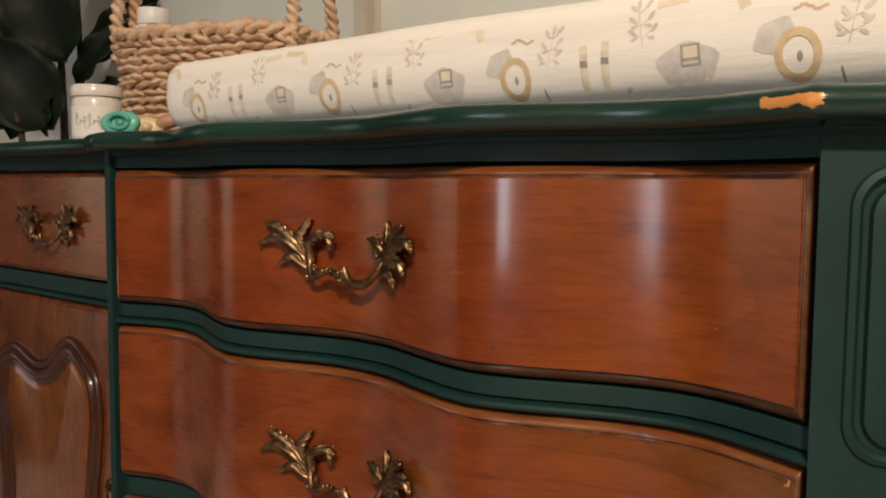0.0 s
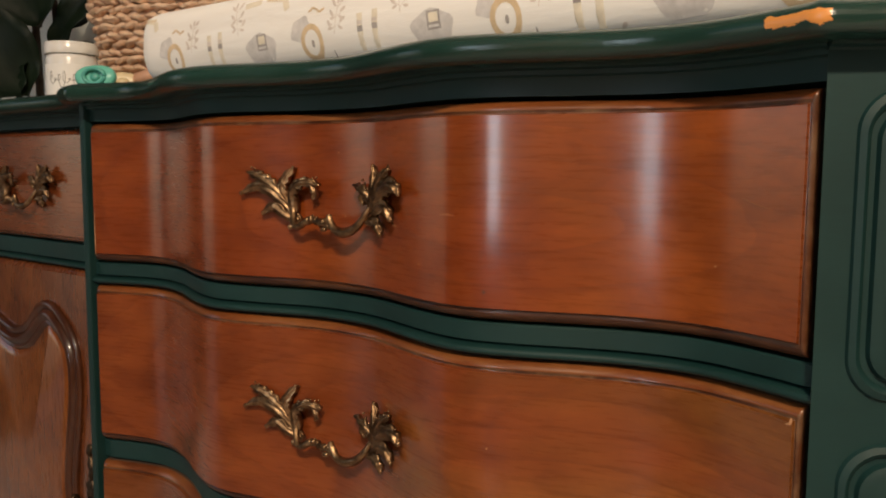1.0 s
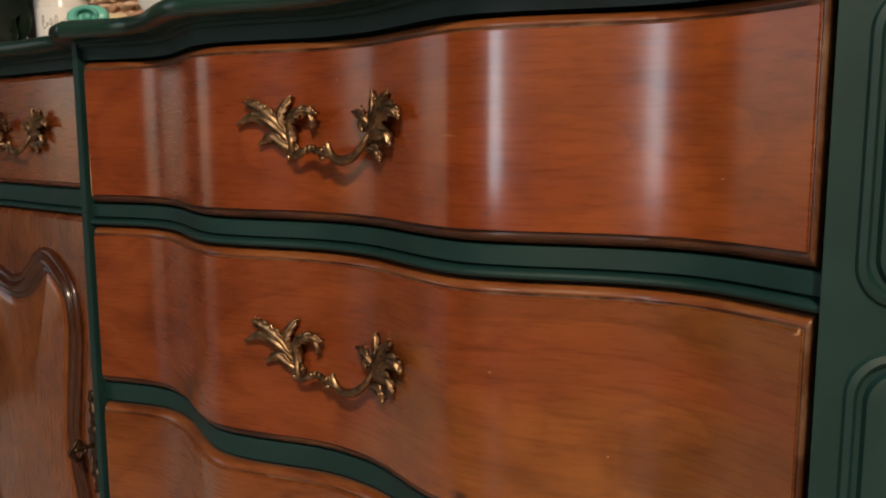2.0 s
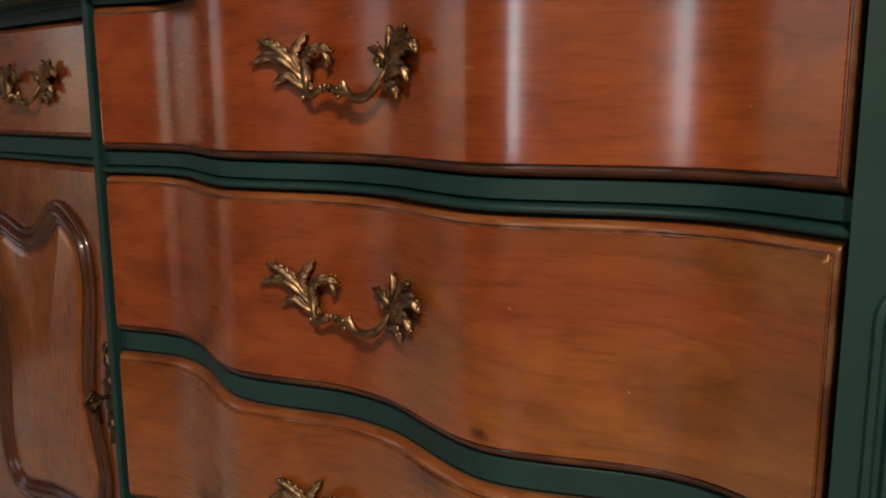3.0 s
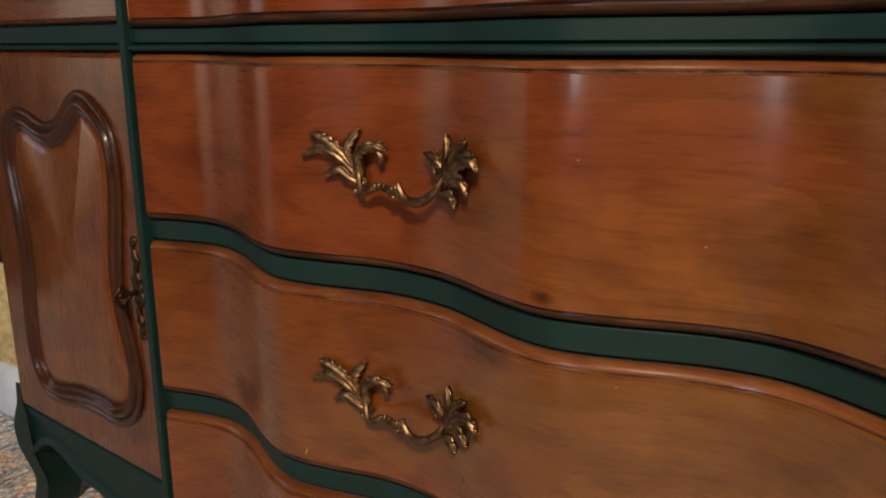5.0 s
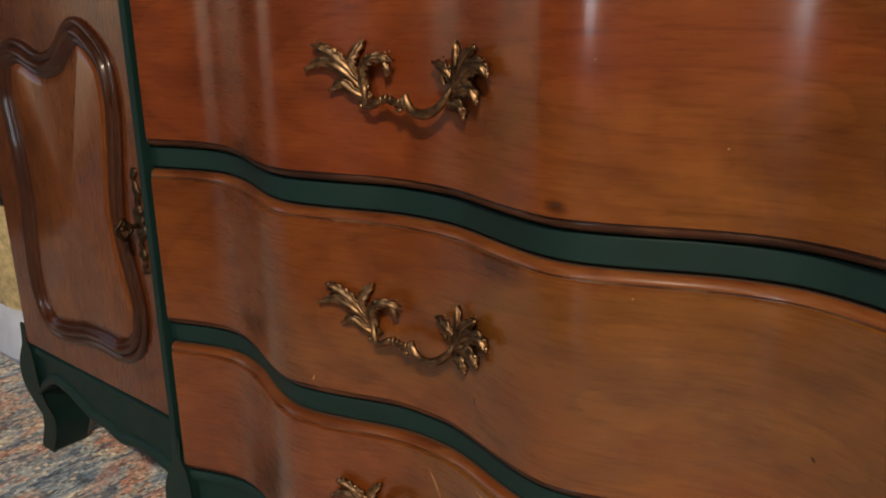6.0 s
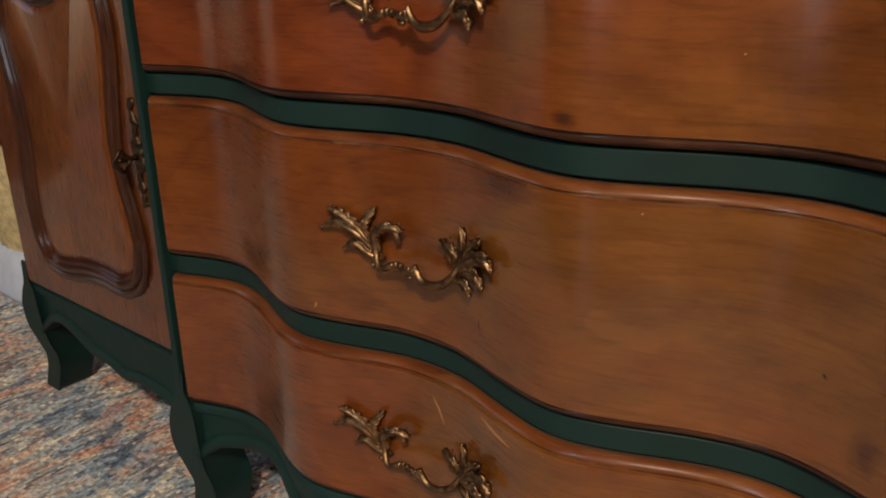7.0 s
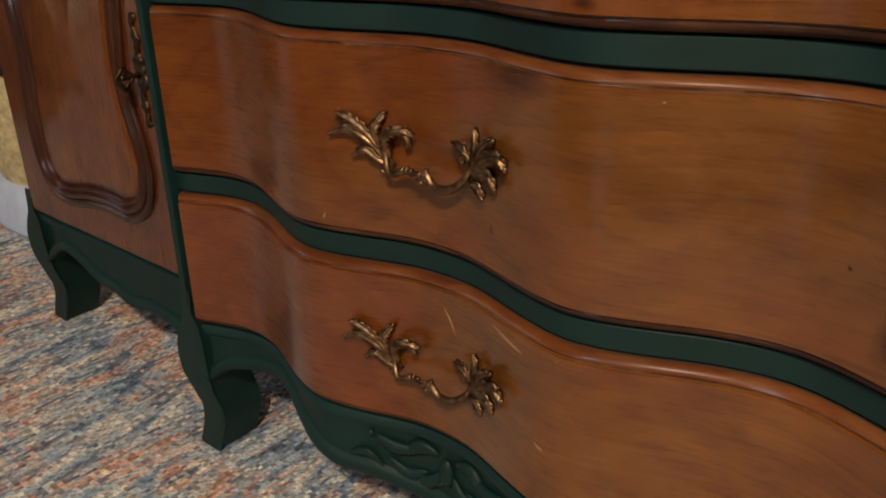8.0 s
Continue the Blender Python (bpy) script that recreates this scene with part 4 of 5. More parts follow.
def carving():
    """Leaves and scrolls in low relief at the apron's middle."""
    def blade(x0, z0, x1, z1, w, bend):
        bm = bmesh.new()
        p = catmull([(x0, front(x0) + 0.004, z0), ((x0 + x1) / 2 + bend * (z0 - z1), front((x0 + x1) / 2) + 0.003, (z0 + z1) / 2 + bend * (x1 - x0)), (x1, front(x1) + 0.004, z1)], 6)
        m = len(p) - 1
        tube(bm, p, [w * (0.15 + math.sin(math.pi * (0.08 + 0.92 * k / m)) ** 0.8) for k in range(m + 1)], 8, 0.5, (0, -1, 0), 0.12)
        part("carved_leaf", finish(bm), PAINT, ap)
    def berry(x, z, r, squash=(1, 0.7, 1)):
        bm = bmesh.new()
        ball(bm, (x, front(x) + 0.0035, z), r, squash, 9)
        part("carved_berry", finish(bm), PAINT, ap)
    for s_ in (-1, 1):
        for x0, z0, x1, z1, w, bend in ((0.066, 0.151, 0.030, 0.147, 0.0060, 0.15), (0.040, 0.140, 0.008, 0.150, 0.0058, -0.2), (0.056, 0.131, 0.020, 0.128, 0.0050, 0.25),
                                        (0.030, 0.118, 0.006, 0.134, 0.0052, 0.2), (0.090, 0.127, 0.060, 0.120, 0.0036, -0.3), (0.020, 0.110, 0.003, 0.122, 0.0042, -0.2)):
            blade(s_ * x0, z0, s_ * x1, z1, w, bend * s_)
        berry(s_ * 0.070, 0.1535, 0.0036)
        for k in range(4):
            berry(s_ * (0.046 - 0.007 * k), 0.121 - 0.002 * k, 0.0028)
    berry(0, 0.136, 0.011, (0.7, 0.45, 1.3))


carving()


FOOT_FRONT = [(0.0, 0.012), (0.02, 0.013), (0.04, 0.016), (0.06, 0.0155), (0.08, 0.009), (0.10, 0.003), (0.13, -0.0025), (0.16, -0.0035), (0.20, -0.0010)]


def foot(name, outline_xz, y0, depth):
    """A scrolled bracket foot: a curved outline, set back towards the toe, with softened edges."""
    pts = catmull([(x, 0, z) for x, z in outline_xz], 5, True)
    bm = bmesh.new()
    rings = []
    for d, ins in ((depth, 0.0), (0.004, 0.0), (0.001, 0.0012), (0.0, 0.003)):
        rings.append([Vector((p.x, y0 + d + table(FOOT_FRONT, max(p.z, 0.0)), max(p.z, 0.0005))) for p in inset_line(pts, ins)])
    loft(bm, rings)
    part(name, finish(bm), PAINT, dresser, smooth_angle=50)


MID_FOOT = [(-0.3318, 0.205), (-0.3322, 0.178), (-0.3400, 0.162), (-0.3490, 0.142), (-0.3550, 0.118), (-0.3590, 0.094), (-0.3575, 0.072), (-0.3530, 0.053), (-0.3515, 0.035), (-0.3530, 0.019),
            (-0.3585, 0.004), (-0.3560, 0.0005), (-0.3440, 0.0005), (-0.3315, 0.001), (-0.3225, 0.022), (-0.3182, 0.040), (-0.3180, 0.052), (-0.3195, 0.066), (-0.3175, 0.085), (-0.3115, 0.109),
            (-0.3080, 0.133), (-0.3080, 0.155), (-0.3135, 0.172), (-0.3225, 0.184), (-0.3228, 0.205)]
foot("foot", MID_FOOT, 0.0, 0.052)
foot("foot", [(x - 0.4290, z) for x, z in MID_FOOT], 0.046, 0.052)
foot("foot", [(-x + 0.030, z) for x, z in MID_FOOT][::-1], 0.012, 0.045)
for bx in (-0.71, 0.34):
    box_part("foot", (bx, bx + 0.05, 0.44, 0.49, 0.0, 0.17), PAINT, dresser, 0.006)


# ---- things on the dresser ----
TOP_Z = 0.8404

# changing pad
PX0, PX1, PY0, PY1, PR = -0.339, 0.395, 0.055, 0.455, 0.036
PAD_SIDE = [(0.8410, 0.026), (0.846, 0.016), (0.855, 0.006), (0.870, 0.0008), (0.888, 0.0008), (0.900, 0.0026), (0.9075, 0.0070), (0.9125, 0.0150)]


def pad_point(s, z, out=0.0):
    """A point on the pad's front at s metres along it (x on the straight stretch), bending round its corners."""
    ins = table(PAD_SIDE, z) - out
    a, b = PX0 + PR, PX1 - PR
    if s < a:
        t_ = min((a - s) / PR, math.pi / 2)
        return Vector((a - (PR - ins) * math.sin(t_), PY0 + PR - (PR - ins) * math.cos(t_), z))
    if s > b:
        t_ = min((s - b) / PR, math.pi / 2)
        return Vector((b + (PR - ins) * math.sin(t_), PY0 + PR - (PR - ins) * math.cos(t_), z))
    return Vector((s, PY0 + ins, z))


pad = holder("changing_pad", (0, 0, 0), "padded changing mat in a white printed cotton cover", "changing pad")
bm = bmesh.new()
loop = []
for cx, cy, a0 in ((PX0 + PR, PY0 + PR, 180), (PX1 - PR, PY0 + PR, 270), (PX1 - PR, PY1 - PR, 0), (PX0 + PR, PY1 - PR, 90)):
    for k in range(13):
        a = radians(a0 + 90 * k / 12)
        loop.append((Vector((cx, cy, 0)), Vector((math.cos(a), math.sin(a), 0))))
dense = []
for k, (c, d) in enumerate(loop):
    dense.append((c, d))
    c2, d2_ = loop[(k + 1) % len(loop)]
    if (c2 - c).length > 0.1:
        for q in spread(0, 1, 30)[1:-1]:
            dense.append((c.lerp(c2, q), d))
rings = []
for z, ins in [(z, table(PAD_SIDE, z)) for z in spread(PAD_SIDE[0][0], PAD_SIDE[-1][0], 36)] + [(0.9145, 0.025), (0.9150, 0.034)]:
    ring = []
    for c, d in dense:
        rr = max(PR - ins, 0.001)
        p = c + d * rr
        w = 0.0004 * (noise.noise(Vector((p.x * 11, p.y * 11, z * 50))) - 0.25) if 0.85 < z < 0.905 else 0.0
        ring.append(p + d * max(min(w, 0.0), -0.0012) + Vector((0, 0, z + 0.0015 * noise.noise(Vector((p.x * 6, p.y * 6, 3))) * (z > 0.9))))
    rings.append(ring)
loft(bm, rings)
cover = part("cover", finish(bm), FABRIC, pad)


def patch(name, shapes, mat, at_s, at_z, lift=0.00012):
    """Printed shapes on the cover: outlines in metres about (at_s, at_z)."""
    if at_s < PX0 + 0.02:
        return
    bm = bmesh.new()
    for pts in shapes:
        ca, cb = sum(p[0] for p in pts) / len(pts), sum(p[1] for p in pts) / len(pts)
        if len(pts) == 4:
            pts = [(a0 + (a1 - a0) * q, b0 + (b1 - b0) * q) for (a0, b0), (a1, b1) in zip(pts, pts[1:] + pts[:1]) for q in (0, 0.25, 0.5, 0.75)]
        rows = []
        for q in (1.0, 0.75, 0.5, 0.25):
            rows.append([bm.verts.new(pad_point(at_s + ca + (a - ca) * q, min(max(at_z + cb + (b - cb) * q, 0.8425), 0.911), lift)) for a, b in pts])
        for ra, rb in zip(rows, rows[1:]):
            for k in range(len(pts)):
                bm.faces.new((ra[k], ra[(k + 1) % len(pts)], rb[(k + 1) % len(pts)], rb[k]))
        bm.faces.new(rows[-1])
    for f in bm.faces:
        f.smooth = True
    bmesh.ops.recalc_face_normals(bm, faces=bm.faces)
    part(name, bm, mat, cover)


def oval(ca, cb, ra, rb, turn=0.0, n=18, wob=0.0):
    out = []
    for k in range(n):
        a = 2 * math.pi * k / n
        r = 1 + wob * math.sin(5 * a + ca * 90)
        x, y = ra * r * math.cos(a), rb * r * math.sin(a)
        out.append((ca + x * math.cos(turn) - y * math.sin(turn), cb + x * math.sin(turn) + y * math.cos(turn)))
    return out


def bar(ca, cb, w, h, turn=0.0):
    return [(ca + x * math.cos(turn) - y * math.sin(turn), cb + x * math.sin(turn) + y * math.cos(turn)) for x, y in ((-w / 2, -h / 2), (w / 2, -h / 2), (w / 2, h / 2), (-w / 2, h / 2))]


def sprig(s, z, lean):
    shapes = [bar(0.0, 0.0, 0.0006, 0.024, lean)]
    for k in range(3):
        b = -0.007 + 0.0075 * k
        for side in (-1, 1):
            reach = 0.0072 - 0.0012 * k + 0.001 * side
            shapes.append(bar(side * reach * 0.4 - b * math.sin(lean), b + 0.0015, reach * 0.8, 0.0005, side * 0.6 + lean))
            shapes.append(oval(side * reach - b * math.sin(lean), b + 0.0045 + 0.001 * side, 0.0034, 0.0014, side * 0.8 + lean, 10))
            if k < 2:
                shapes.append(oval(side * reach * 0.75 - b * math.sin(lean), b - 0.0005, 0.0027, 0.0012, -side * 0.3 + lean, 10))
    shapes.append(oval(-0.0135 * math.sin(lean), 0.0135, 0.0014, 0.0033, lean, 10))
    patch("sprig_print", shapes, PRINT_LEAF, s, z)


PERIOD = 0.1835
for k in range(-2, 3):
    o = PERIOD * k
    # grey rounded shape with a dark square
    e = 0.043 + o
    patch("grey_print", [oval(-0.001, -0.002, 0.0190, 0.0125, 0.05, 24, 0.07)], PRINT_GREY, e, 0.866)
    patch("square_print", [bar(0.001, 0.003, 0.0120, 0.0130, 0.04)], PRINT_DARK, e, 0.866, 0.0002)
    patch("square_print", [bar(0.001, 0.0048, 0.0085, 0.0065, 0.04)], PRINT_SAND, e, 0.866, 0.00028)
    patch("square_print", [bar(0.001, -0.0012, 0.0095, 0.0018, 0.04)], PRINT_GREY, e, 0.866, 0.00028)
    # ochre ring beside a grey shape
    r0 = 0.104 + o
    ring_shapes = []
    for q in range(20):
        a, b = 2 * math.pi * q / 20, 2 * math.pi * (q + 1) / 20
        ring_shapes.append([(0.0125 * math.cos(a), 0.0145 * math.sin(a)), (0.0125 * math.cos(b), 0.0145 * math.sin(b)), (0.0082 * math.cos(b), 0.0098 * math.sin(b)), (0.0082 * math.cos(a), 0.0098 * math.sin(a))])
    patch("ring_print", ring_shapes, PRINT_OCHRE, r0, 0.864, 0.0002)
    patch("dark_fleck_print", [oval(0.001, -0.001, 0.0016, 0.0030, 0, 8)], PRINT_DARK, r0, 0.864, 0.0002)
    patch("grey_print", [oval(-0.0125, 0.011, 0.0120, 0.0085, 0.6, 18, 0.09)], PRINT_GREY, r0, 0.864)
    patch("ochre_stroke_print", [bar(-0.001 + 0.0035 * q, 0.0245 + 0.0016 * math.sin(q * 1.5), 0.0042, 0.0016, 0.3 * math.cos(q * 1.5)) for q in range(5)], PRINT_OCHRE, r0, 0.864)
    # banded sand strips
    b0 = -0.020 + o
    patch("strip_print", [bar(-0.0065, 0.0, 0.0055, 0.030, 0.02), bar(0.0085, 0.001, 0.0055, 0.031, -0.02)], PRINT_SAND, b0, 0.866)
    patch("band_print", [bar(-0.0065, 0.003, 0.0054, 0.0042, 0.02), bar(0.0085, 0.004, 0.0054, 0.0042, -0.02)], PRINT_DARK, b0, 0.8665, 0.0002)
    patch("band_print", [bar(-0.0065, 0.0075, 0.0054, 0.003, 0.02), bar(0.0085, 0.0085, 0.0054, 0.003, -0.02)], PRINT_LEAF, b0, 0.8665, 0.0002)
    # sand strokes near the top edge
    patch("strip_print", [bar(-0.016, -0.001, 0.020, 0.0048, 0.10), bar(0.012, 0.0005, 0.024, 0.0052, -0.12), bar(0.026, -0.006, 0.0065, 0.009, 0.4)], PRINT_SAND, 0.048 + o, 0.9025)
    patch("ochre_stroke_print", [bar(0.004 + 0.0045 * q, 0.0005, 0.0030, 0.0022, 0.8) for q in range(5)], PRINT_OCHRE, 0.048 + o, 0.9025)
    sprig(0.012 + o, 0.889, 0.15)
    sprig(0.132 + o, 0.880, -0.2)
    patch("fleck_print", [oval(0, 0, 0.0008, 0.005, 0.1, 8)], PRINT_DARK, 0.126 + o, 0.852)
    patch("fleck_print", [oval(0.030, 0.0, 0.0025, 0.0014, 0.6, 8)], PRINT_LEAF, 0.156 + o, 0.852)

# rope basket
BC, BT = Vector((-0.573, 0.318, 0)), radians(20)
BL, BW, BH = 0.128, 0.080, 0.158


def basket_ring(a, z, out=0.0):
    g = 1 + 0.10 * (z / BH)
    c, s_ = math.cos(a), math.sin(a)
    k = 0.45
    u = (BL * g + out) * math.copysign(abs(c) ** k, c)
    v = (BW * g + out) * math.copysign(abs(s_) ** k, s_)
    return Vector((u, v, z))


basket = holder("basket", BC + Vector((0, 0, TOP_Z)), "handwoven tan rope basket holding bottles", "basket")
basket.rotation_euler = (0, 0, BT)
# even steps round the rim
fine_a = spread(0, 2 * math.pi, 2000)
acc, length = [0.0], 0.0
for k in range(2000):
    length += (basket_ring(fine_a[k + 1], BH * 0.5) - basket_ring(fine_a[k], BH * 0.5)).length
    acc.append(length)


def angle_at(q):
    return float(np.interp((q % 1.0) * length, acc, fine_a))


bm = bmesh.new()
ring_a = [angle_at(k / 72) for k in range(72)]
loft(bm, [[basket_ring(a, z, o) for a in ring_a] for z, o in ((0.002, -0.006), (0.02, -0.003), (BH - 0.004, -0.003), (BH - 0.004, -0.012), (0.012, -0.014))])
part("lining", finish(bm), ROPE, basket)
bm = bmesh.new()
COUNT, ROWS_ = 36, 13
for j in range(ROWS_):
    z = 0.010 + (BH - 0.026) * j / (ROWS_ - 1)
    for k in range(COUNT):
        q = (k + 0.5 * (j % 2) + random.uniform(-0.08, 0.08)) / COUNT
        a0, a1 = angle_at(q - 0.016), angle_at(q + 0.016)
        am = angle_at(q)
        tilt = 0.0030 * (1 if j % 2 else -1) + random.uniform(-0.0025, 0.0025)
        g_ = random.uniform(0.82, 1.15)
        p0, pm, p1 = basket_ring(a0, z - tilt, -0.003), basket_ring(am, z + random.uniform(-0.0012, 0.0012), 0.0030 + random.uniform(-0.0015, 0.0025)), basket_ring(a1, z + tilt, -0.003)
        pth = catmull([p0, pm, p1], 3)
        tube(bm, pth, [g_ * q_ for q_ in (0.0042, 0.0060, 0.0064, 0.0060, 0.0066, 0.0058, 0.0040)], 10, 0.62, (0, 0, 1), 0.26)
for v in bm.verts:
    v.co += Vector((noise.noise(v.co * 130), noise.noise(v.co * 130 + Vector((5, 0, 0))), noise.noise(v.co * 130 + Vector((0, 9, 0))))) * 0.0026
part("weave", finish(bm), ROPE, basket)


def braid(name, path, r, turns, parent):
    """Two ropes wound round one another along a path."""
    bm = bmesh.new()
    m = len(path) - 1
    for ph in (0, math.pi):
        pts = []
        for i, p in enumerate(path):
            d = (path[min(i + 1, m)] - path[max(i - 1, 0)]).normalized()
            s_ = d.cross(Vector((0.3, 0.2, 1))).normalized()
            n_ = s_.cross(d)
            a = 2 * math.pi * turns * i / m + ph
            pts.append(p + s_ * math.cos(a) * r * 0.62 + n_ * math.sin(a) * r * 0.62)
        tube(bm, pts, [r * 0.70 * (1 + 0.16 * math.sin(i * 2.1) + random.uniform(-0.1, 0.1)) for i in range(m + 1)], 8, 0.85, (0.3, 0.2, 1), 0.16)
    for v in bm.verts:
        v.co += Vector((noise.noise(v.co * 140), noise.noise(v.co * 140 + Vector((5, 0, 0))), noise.noise(v.co * 140 + Vector((0, 9, 0))))) * 0.0014
    part(name, finish(bm), ROPE, parent)


rim_path = [basket_ring(angle_at(k / 150), BH - 0.004, 0.001) + Vector((0, 0, 0.002 * math.sin(k * 0.5))) for k in range(151)]
braid("rim", rim_path, 0.0092, 20, basket)
for end, v0, v1 in ((-1, -0.060, -0.024), (1, -0.058, 0.058)):
    vm, vh = (v0 + v1) / 2, (v1 - v0) / 2
    arch = catmull([(end * (BL + 0.010), vm - vh, BH - 0.035), (end * (BL + 0.012), vm - vh * 0.98, BH + 0.020), (end * (BL + 0.006), vm - vh * 0.76, BH + 0.075), (end * (BL - 0.004), vm, BH + 0.100),
                    (end * (BL + 0.006), vm + vh * 0.76, BH + 0.075), (end * (BL + 0.012), vm + vh * 0.98, BH + 0.020), (end * (BL + 0.010), vm + vh, BH - 0.035)], 12)
    braid("handle", arch, 0.0080, 12, basket)

bottle = holder("bottle", (-0.683, 0.270, TOP_Z + 0.003), "white plastic bottle with a ribbed cap in the basket", "bottle")
bottle.scale = (0.98, 0.98, 0.98)
bm = bmesh.new()
lathe(bm, [(0.01, 0.0), (0.034, 0.0), (0.036, 0.004), (0.036, 0.158), (0.034, 0.170), (0.027, 0.179), (0.021, 0.183)])
part("body", finish(bm), BOTTLE, bottle, smooth_angle=50)
bm = bmesh.new()
rings = []
for z, r in ((0.183, 0.0235), (0.184, 0.0240), (0.205, 0.0240), (0.2065, 0.0230), (0.2068, 0.012)):
    rings.append([Vector(((r + 0.0005 * (k % 2)) * math.cos(2 * math.pi * k / 64), (r + 0.0005 * (k % 2)) * math.sin(2 * math.pi * k / 64), z)) for k in range(64)])
loft(bm, rings)
part("cap", finish(bm), BOTTLE, bottle, smooth_angle=50)

# jar with a lid and a paper label
JX, JY = -0.570, 0.120
jar = holder("jar", (JX, JY, TOP_Z), "small white glass jar with a screw lid and a paper label", "jar")
jar.scale = (0.90, 0.90, 1.0)
bm = bmesh.new()
lathe(bm, [(0.006, 0.0), (0.029, 0.0), (0.0315, 0.003), (0.0325, 0.006), (0.0325, 0.051), (0.031, 0.055), (0.0295, 0.058), (0.0295, 0.062), (0.006, 0.062)])
part("body", finish(bm), CERAMIC, jar, smooth_angle=45)
bm = bmesh.new()
lathe(bm, [(0.030, 0.0575), (0.0335, 0.058), (0.0340, 0.0595), (0.0340, 0.0665), (0.0332, 0.0680), (0.0335, 0.0692), (0.0328, 0.0712), (0.030, 0.0722), (0.006, 0.0724)])
part("lid", finish(bm), CERAMIC, jar, smooth_angle=45)


def wrap(name, z0, z1, a0, a1, r, mat, parent, label=""):
    bm = bmesh.new()
    inner = [[Vector((q * math.cos(a), q * math.sin(a), z)) for q, z in ((r - 0.0006, z0), (r, z0), (r, z1), (r - 0.0006, z1))] for a in spread(radians(a0), radians(a1), 20)]
    loft(bm, inner)
    return part(name, finish(bm, False), mat, parent, label)


paper = wrap("label", 0.008, 0.045, -110, 20, 0.0332, LABEL, jar)
bm = bmesh.new()
scrawl = []
for k in range(60):
    a = radians(-80 + 62 * k / 59 + 5 * math.cos(k * 0.62))
    z = 0.027 + 0.0105 * math.sin(k * 0.62) * (0.5 + 0.5 * math.cos(k * 0.21))
    scrawl.append(Vector((0.0334 * math.cos(a), 0.0334 * math.sin(a), z)))
tube(bm, scrawl, [0.0004] * 60, 5)
part("scrawl", finish(bm), INK, paper, "thin unreadable pen line")

# dummies and a teething ring at the front edge
dummy = holder("pacifier", (-0.388, 0.048, TOP_Z), "teal silicone baby pacifier", "pacifier")
dummy.rotation_euler = (radians(-14), 0, radians(38))
dummy.scale = (1, 1, 0.82)
bm = bmesh.new()
rings = []
for y, k in ((0.0045, 0.90), (0.0020, 1.0), (-0.0020, 1.0), (-0.0045, 0.88), (-0.0050, 0.60)):
    rings.append([Vector((0.0205 * k * math.copysign(abs(math.cos(a)) ** 0.85, math.cos(a)), y - 0.004 * math.cos(a) ** 2, 0.0170 + 0.0165 * k * math.sin(a))) for a in spread(0, 2 * math.pi, 36)[:-1]])
loft(bm, rings)
part("shield", finish(bm), TEAL, dummy)
bm = bmesh.new()
tube(bm, [Vector((0.0105 * math.cos(a), -0.0085 - 0.002 * math.sin(a), 0.0165 + 0.0085 * math.sin(a))) for a in spread(0, 2 * math.pi, 24)], [0.0024] * 25, 8)
part("ring", finish(bm), TEAL_DEEP, dummy)
bm = bmesh.new()
ball(bm, (0, -0.006, 0.0165), 0.0055, (1, 0.6, 1), 12)
part("button", finish(bm), TEAL_DEEP, dummy)
bm = bmesh.new()
ball(bm, (0, 0.014, 0.0165), 0.0075, (0.9, 1.6, 0.9), 12)
part("teat", finish(bm), TEAL, dummy)

cream = holder("pacifier", (-0.402, 0.086, TOP_Z), "cream plastic baby pacifier", "pacifier")
cream.rotation_euler = (radians(-10), 0, radians(52))
cream.scale = (1, 1, 0.8)
bm = bmesh.new()
rings = []
for y, k in ((0.004, 0.90), (0.002, 1.0), (-0.002, 1.0), (-0.004, 0.88), (-0.0045, 0.5)):
    rings.append([Vector((0.019 * k * math.cos(a), y, 0.0155 + 0.0150 * k * math.sin(a))) for a in spread(0, 2 * math.pi, 32)[:-1]])
loft(bm, rings)
part("shield", finish(bm), CREAM, cream)
bm = bmesh.new()
ball(bm, (0, -0.0045, 0.0155), 0.007, (1, 0.5, 1), 12)
part("button", finish(bm), CREAM, cream)

teether = holder("teething_ring", (-0.408, 0.128, TOP_Z), "smooth pinkish wooden teething ring lying on the dresser", "teething ring")
bm = bmesh.new()
tube(bm, [Vector((0.030 * math.cos(a), 0.030 * math.sin(a), 0.0085 + 0.010 * (1 + math.cos(a - 0.6)))) for a in spread(0, 2 * math.pi, 40)], [0.0078] * 41, 10)
part("ring", finish(bm), plain("pink_beech", (0.45, 0.25, 0.16), 0.5, var=0.15, scale=60), teether)

# ---- plant beside the dresser ----
POT = Vector((-1.165, 0.345, 0))
pot = holder("plant_basket", POT, "straw woven plant basket with a black rim, pale cloth base", "plant pot")
bm = bmesh.new()
rings = []
for j in range(49):
    z = 0.092 + 0.200 * j / 48
    rr = 0.158 + 0.012 * math.sin(math.pi * j / 48)
    rings.append([Vector(((rr + 0.0022 * math.cos(j * math.pi / 2) * math.cos(k * math.pi / 2)) * math.cos(2 * math.pi * k / 160), (rr + 0.0022 * math.cos(j * math.pi / 2) * math.cos(k * math.pi / 2)) * math.sin(2 * math.pi * k / 160), z)) for k in range(160)])
loft(bm, rings)
part("weave", finish(bm), STRAW, pot)
bm = bmesh.new()
tube(bm, [Vector((0.160 * math.cos(a), 0.160 * math.sin(a), 0.297)) for a in spread(0, 2 * math.pi, 60)], [0.0065] * 61, 8)
part("rim", finish(bm), BLACK, pot, "thin black rim")
bm = bmesh.new()
rings = []
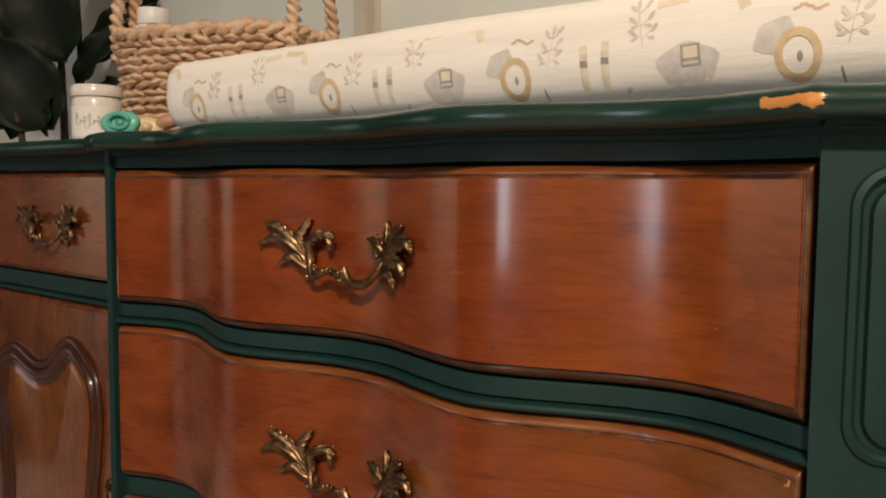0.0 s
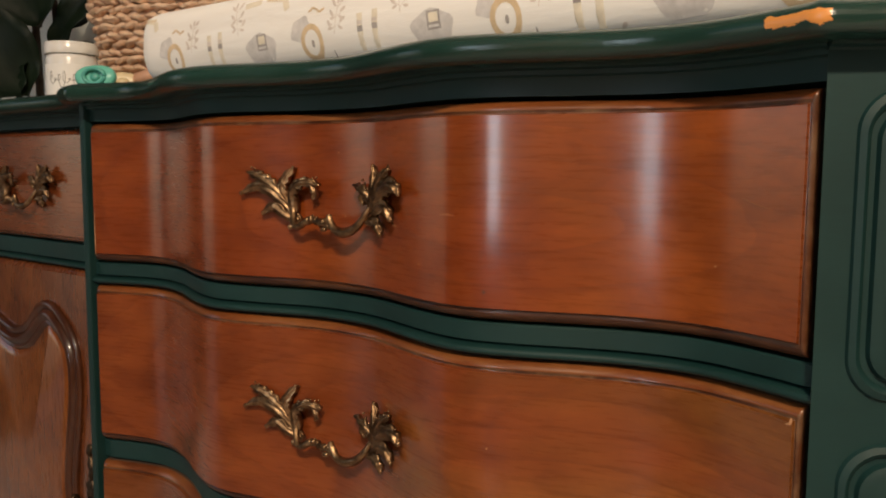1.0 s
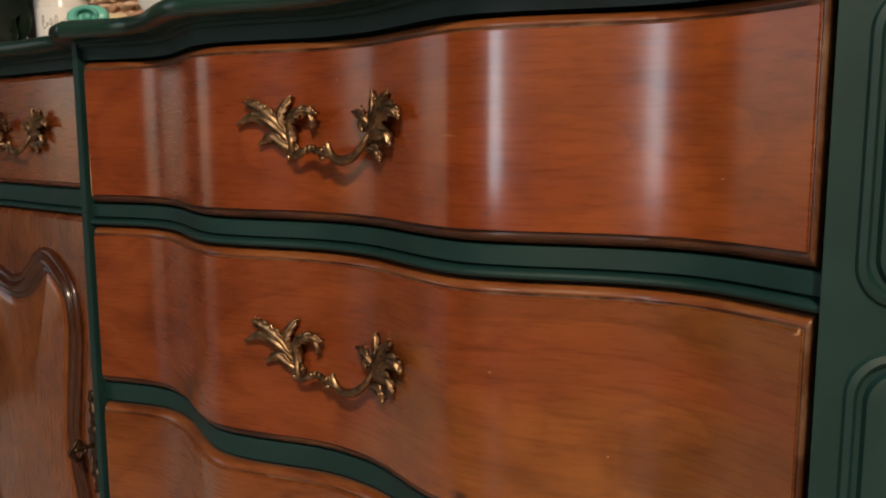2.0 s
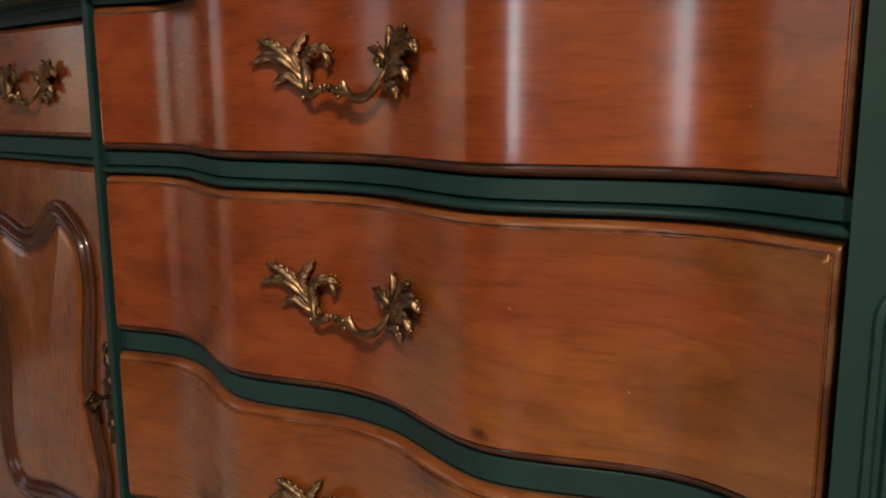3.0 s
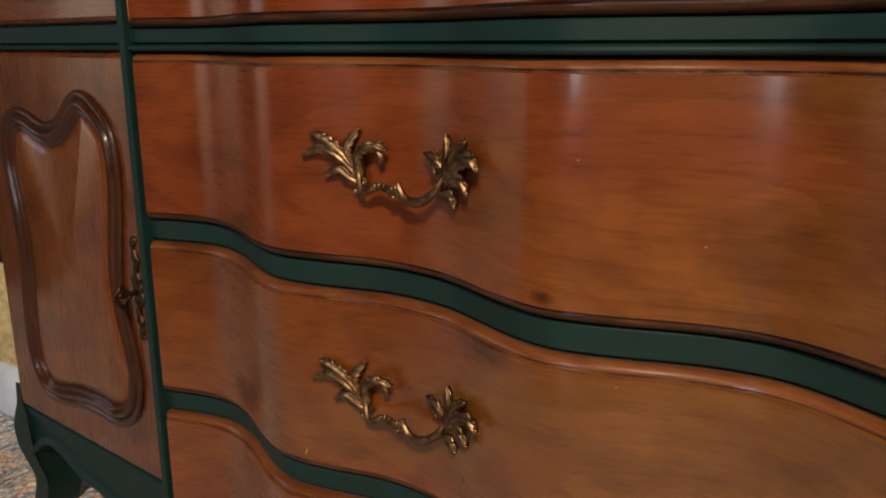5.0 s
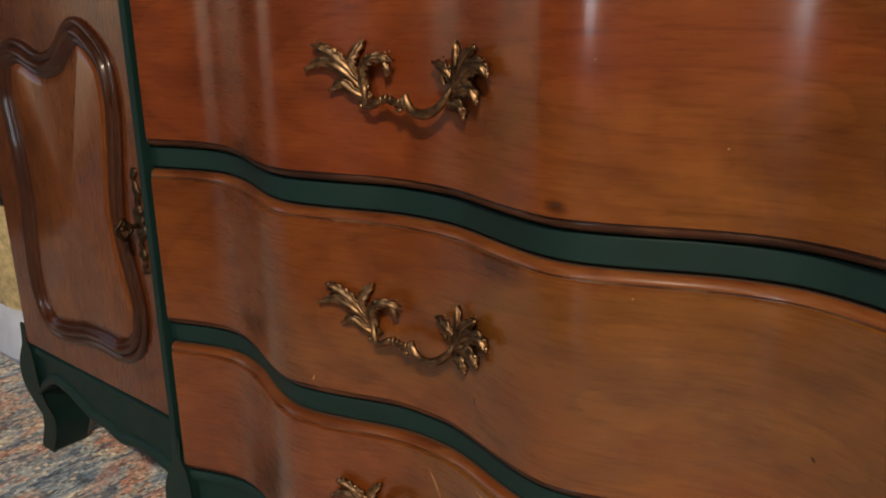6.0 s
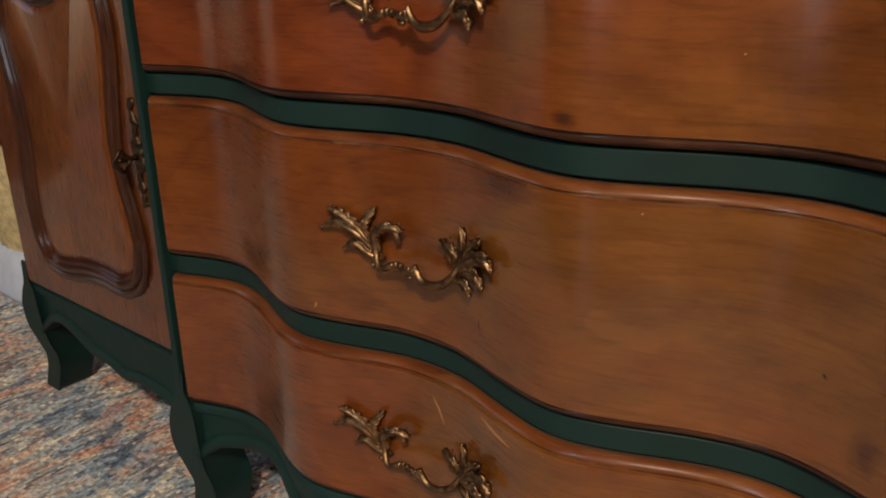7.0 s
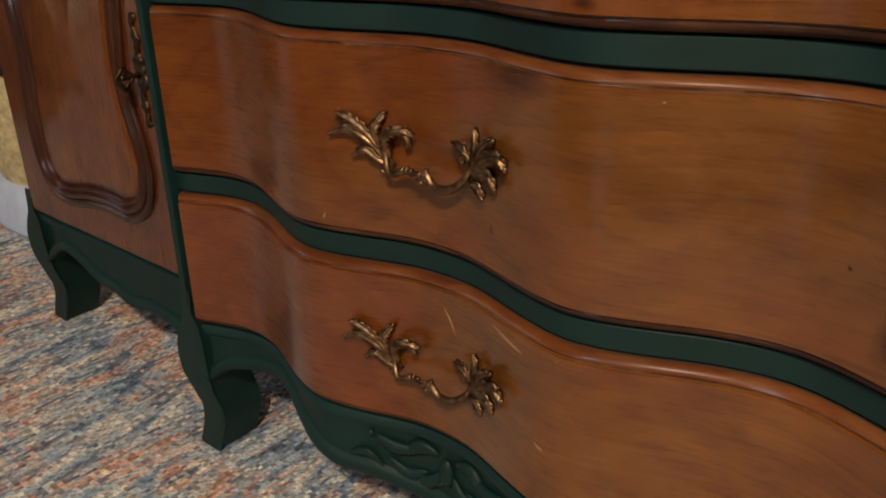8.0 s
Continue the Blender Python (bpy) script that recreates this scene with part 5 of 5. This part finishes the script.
for j, (r_, z) in enumerate(((0.02, 0.0), (0.178, 0.0), (0.182, 0.012), (0.176, 0.05), (0.170, 0.085), (0.162, 0.0935), (0.02, 0.0935))):
    rings.append([Vector(((r_ + (0.003 * math.sin(9 * a) if 0 < j < 5 else 0)) * math.cos(a), (r_ + (0.003 * math.sin(9 * a) if 0 < j < 5 else 0)) * math.sin(a), z)) for a in spread(0, 2 * math.pi, 90)[:-1]])
loft(bm, rings)
part("base", finish(bm), CLOTH, pot, "pale blue-white cloth base")
bm = bmesh.new()
lathe(bm, [(0.01, 0.290), (0.152, 0.290), (0.152, 0.300), (0.12, 0.304), (0.01, 0.306)])
part("soil", finish(bm), SOIL, pot)

plant = holder("potted_plant", POT + Vector((0, 0, 0.300)), "tall houseplant with broad dark green leaves", "plant")
RIGHT_, AWAY = Vector((0.774, 0.634, 0)), Vector((-0.634, 0.774, 0))


def at(r_, z, d=0.0):
    return RIGHT_ * r_ + AWAY * d + Vector((0, 0, z - 0.300))


def stem(path, r0, r1):
    bm = bmesh.new()
    p = catmull(path, 8)
    m = len(p) - 1
    tube(bm, p, [r0 + (r1 - r0) * k / m for k in range(m + 1)], 8, up=(1, 0, 0.01))
    return part("stem", finish(bm), BARK, plant)


stem([at(0.0, 0.30, 0.03), at(-0.005, 0.60, 0.06), at(-0.01, 0.90, 0.08), at(-0.02, 1.20, 0.08), at(-0.01, 1.50, 0.02)], 0.011, 0.005)
stem([at(0.03, 0.30, 0.05), at(0.025, 0.65, 0.09), at(0.02, 0.95, 0.10), at(0.02, 1.25, 0.08), at(0.04, 1.45, 0.05)], 0.009, 0.004)
stem([at(-0.01, 0.30, -0.02), at(-0.02, 0.65, -0.04), at(-0.031, 0.88, -0.05), at(-0.062, 0.965, -0.04), at(-0.08, 1.05, 0.0)], 0.009, 0.004)


def leaf(base, tip, width, face, droop=0.03):
    """A broad leaf with a midrib, a rippled rim and a drooping tip."""
    bm = bmesh.new()
    d = tip - base
    side = d.cross(face).normalized()
    nrm = side.cross(d).normalized()
    rows = []
    for i in range(15):
        u = i / 14
        w = width / 2 * (math.sin(math.pi * u ** 0.80) ** 0.75 if 0 < u < 1 else 0.0) + 0.0008
        mid_ = base + d * u - Vector((0, 0, droop * u * u)) + nrm * 0.02 * math.sin(math.pi * u)
        row = []
        for j in range(9):
            q = (j - 4) / 4
            rip = 0.007 * math.sin(u * 16 + (2 if q > 0 else 0)) * abs(q) ** 2 + 0.0025 * math.cos(u * 44) * (0.2 < abs(q) < 0.9)
            row.append(bm.verts.new(mid_ + side * w * q + nrm * (0.16 * width * q * q + rip - 0.003 * (j == 4))))
        rows.append(row)
    for a, b in zip(rows, rows[1:]):
        for k in range(8):
            bm.faces.new((a[k], a[k + 1], b[k + 1], b[k])).smooth = True
    ob = part("leaf", bm, LEAF, plant)
    so = ob.modifiers.new("thickness", "SOLIDIFY")
    so.thickness = 0.0009


FACE = -AWAY
LEAVES = [  # base r, z, tip r, z, width, depth
    (0.016, 0.891, -0.112, 1.072, 0.15, -0.02),
    (0.025, 1.023, -0.058, 1.24, 0.15, 0.02),
    (0.04, 1.036, 0.186, 1.17, 0.075, 0.1),
    (0.038, 0.986, 0.154, 1.123, 0.05, 0.04),
    (0.055, 0.972, 0.143, 1.002, 0.036, 0.1),
    (0.135, 1.11, 0.251, 1.134, 0.03, 0.16),
    (-0.04, 0.978, -0.081, 0.886, 0.08, 0.03),
    (-0.053, 0.994, -0.139, 0.909, 0.11, 0.06),
    (-0.001, 0.978, 0.003, 0.891, 0.05, 0.0),
    (-0.074, 1.01, -0.025, 0.912, 0.075, 0.02),
    (0.020, 1.200, 0.140, 1.330, 0.120, 0.00), (-0.010, 1.250, -0.130, 1.380, 0.130, 0.03), (0.010, 1.400, 0.020, 1.610, 0.130, 0.00), (0.050, 1.350, 0.180, 1.450, 0.110, 0.05),
    (-0.020, 1.150, -0.120, 1.290, 0.130, 0.08), (0.030, 1.180, 0.100, 1.340, 0.120, 0.10), (-0.050, 1.080, -0.150, 1.180, 0.120, 0.06),
]
for r0, z0, r1, z1, w, dep in LEAVES:
    leaf(at(r0, z0, dep), at(r1, z1, dep - 0.02), w, FACE + Vector((random.uniform(-0.2, 0.2), random.uniform(-0.2, 0.2), random.uniform(0.0, 0.35))), 0.012)
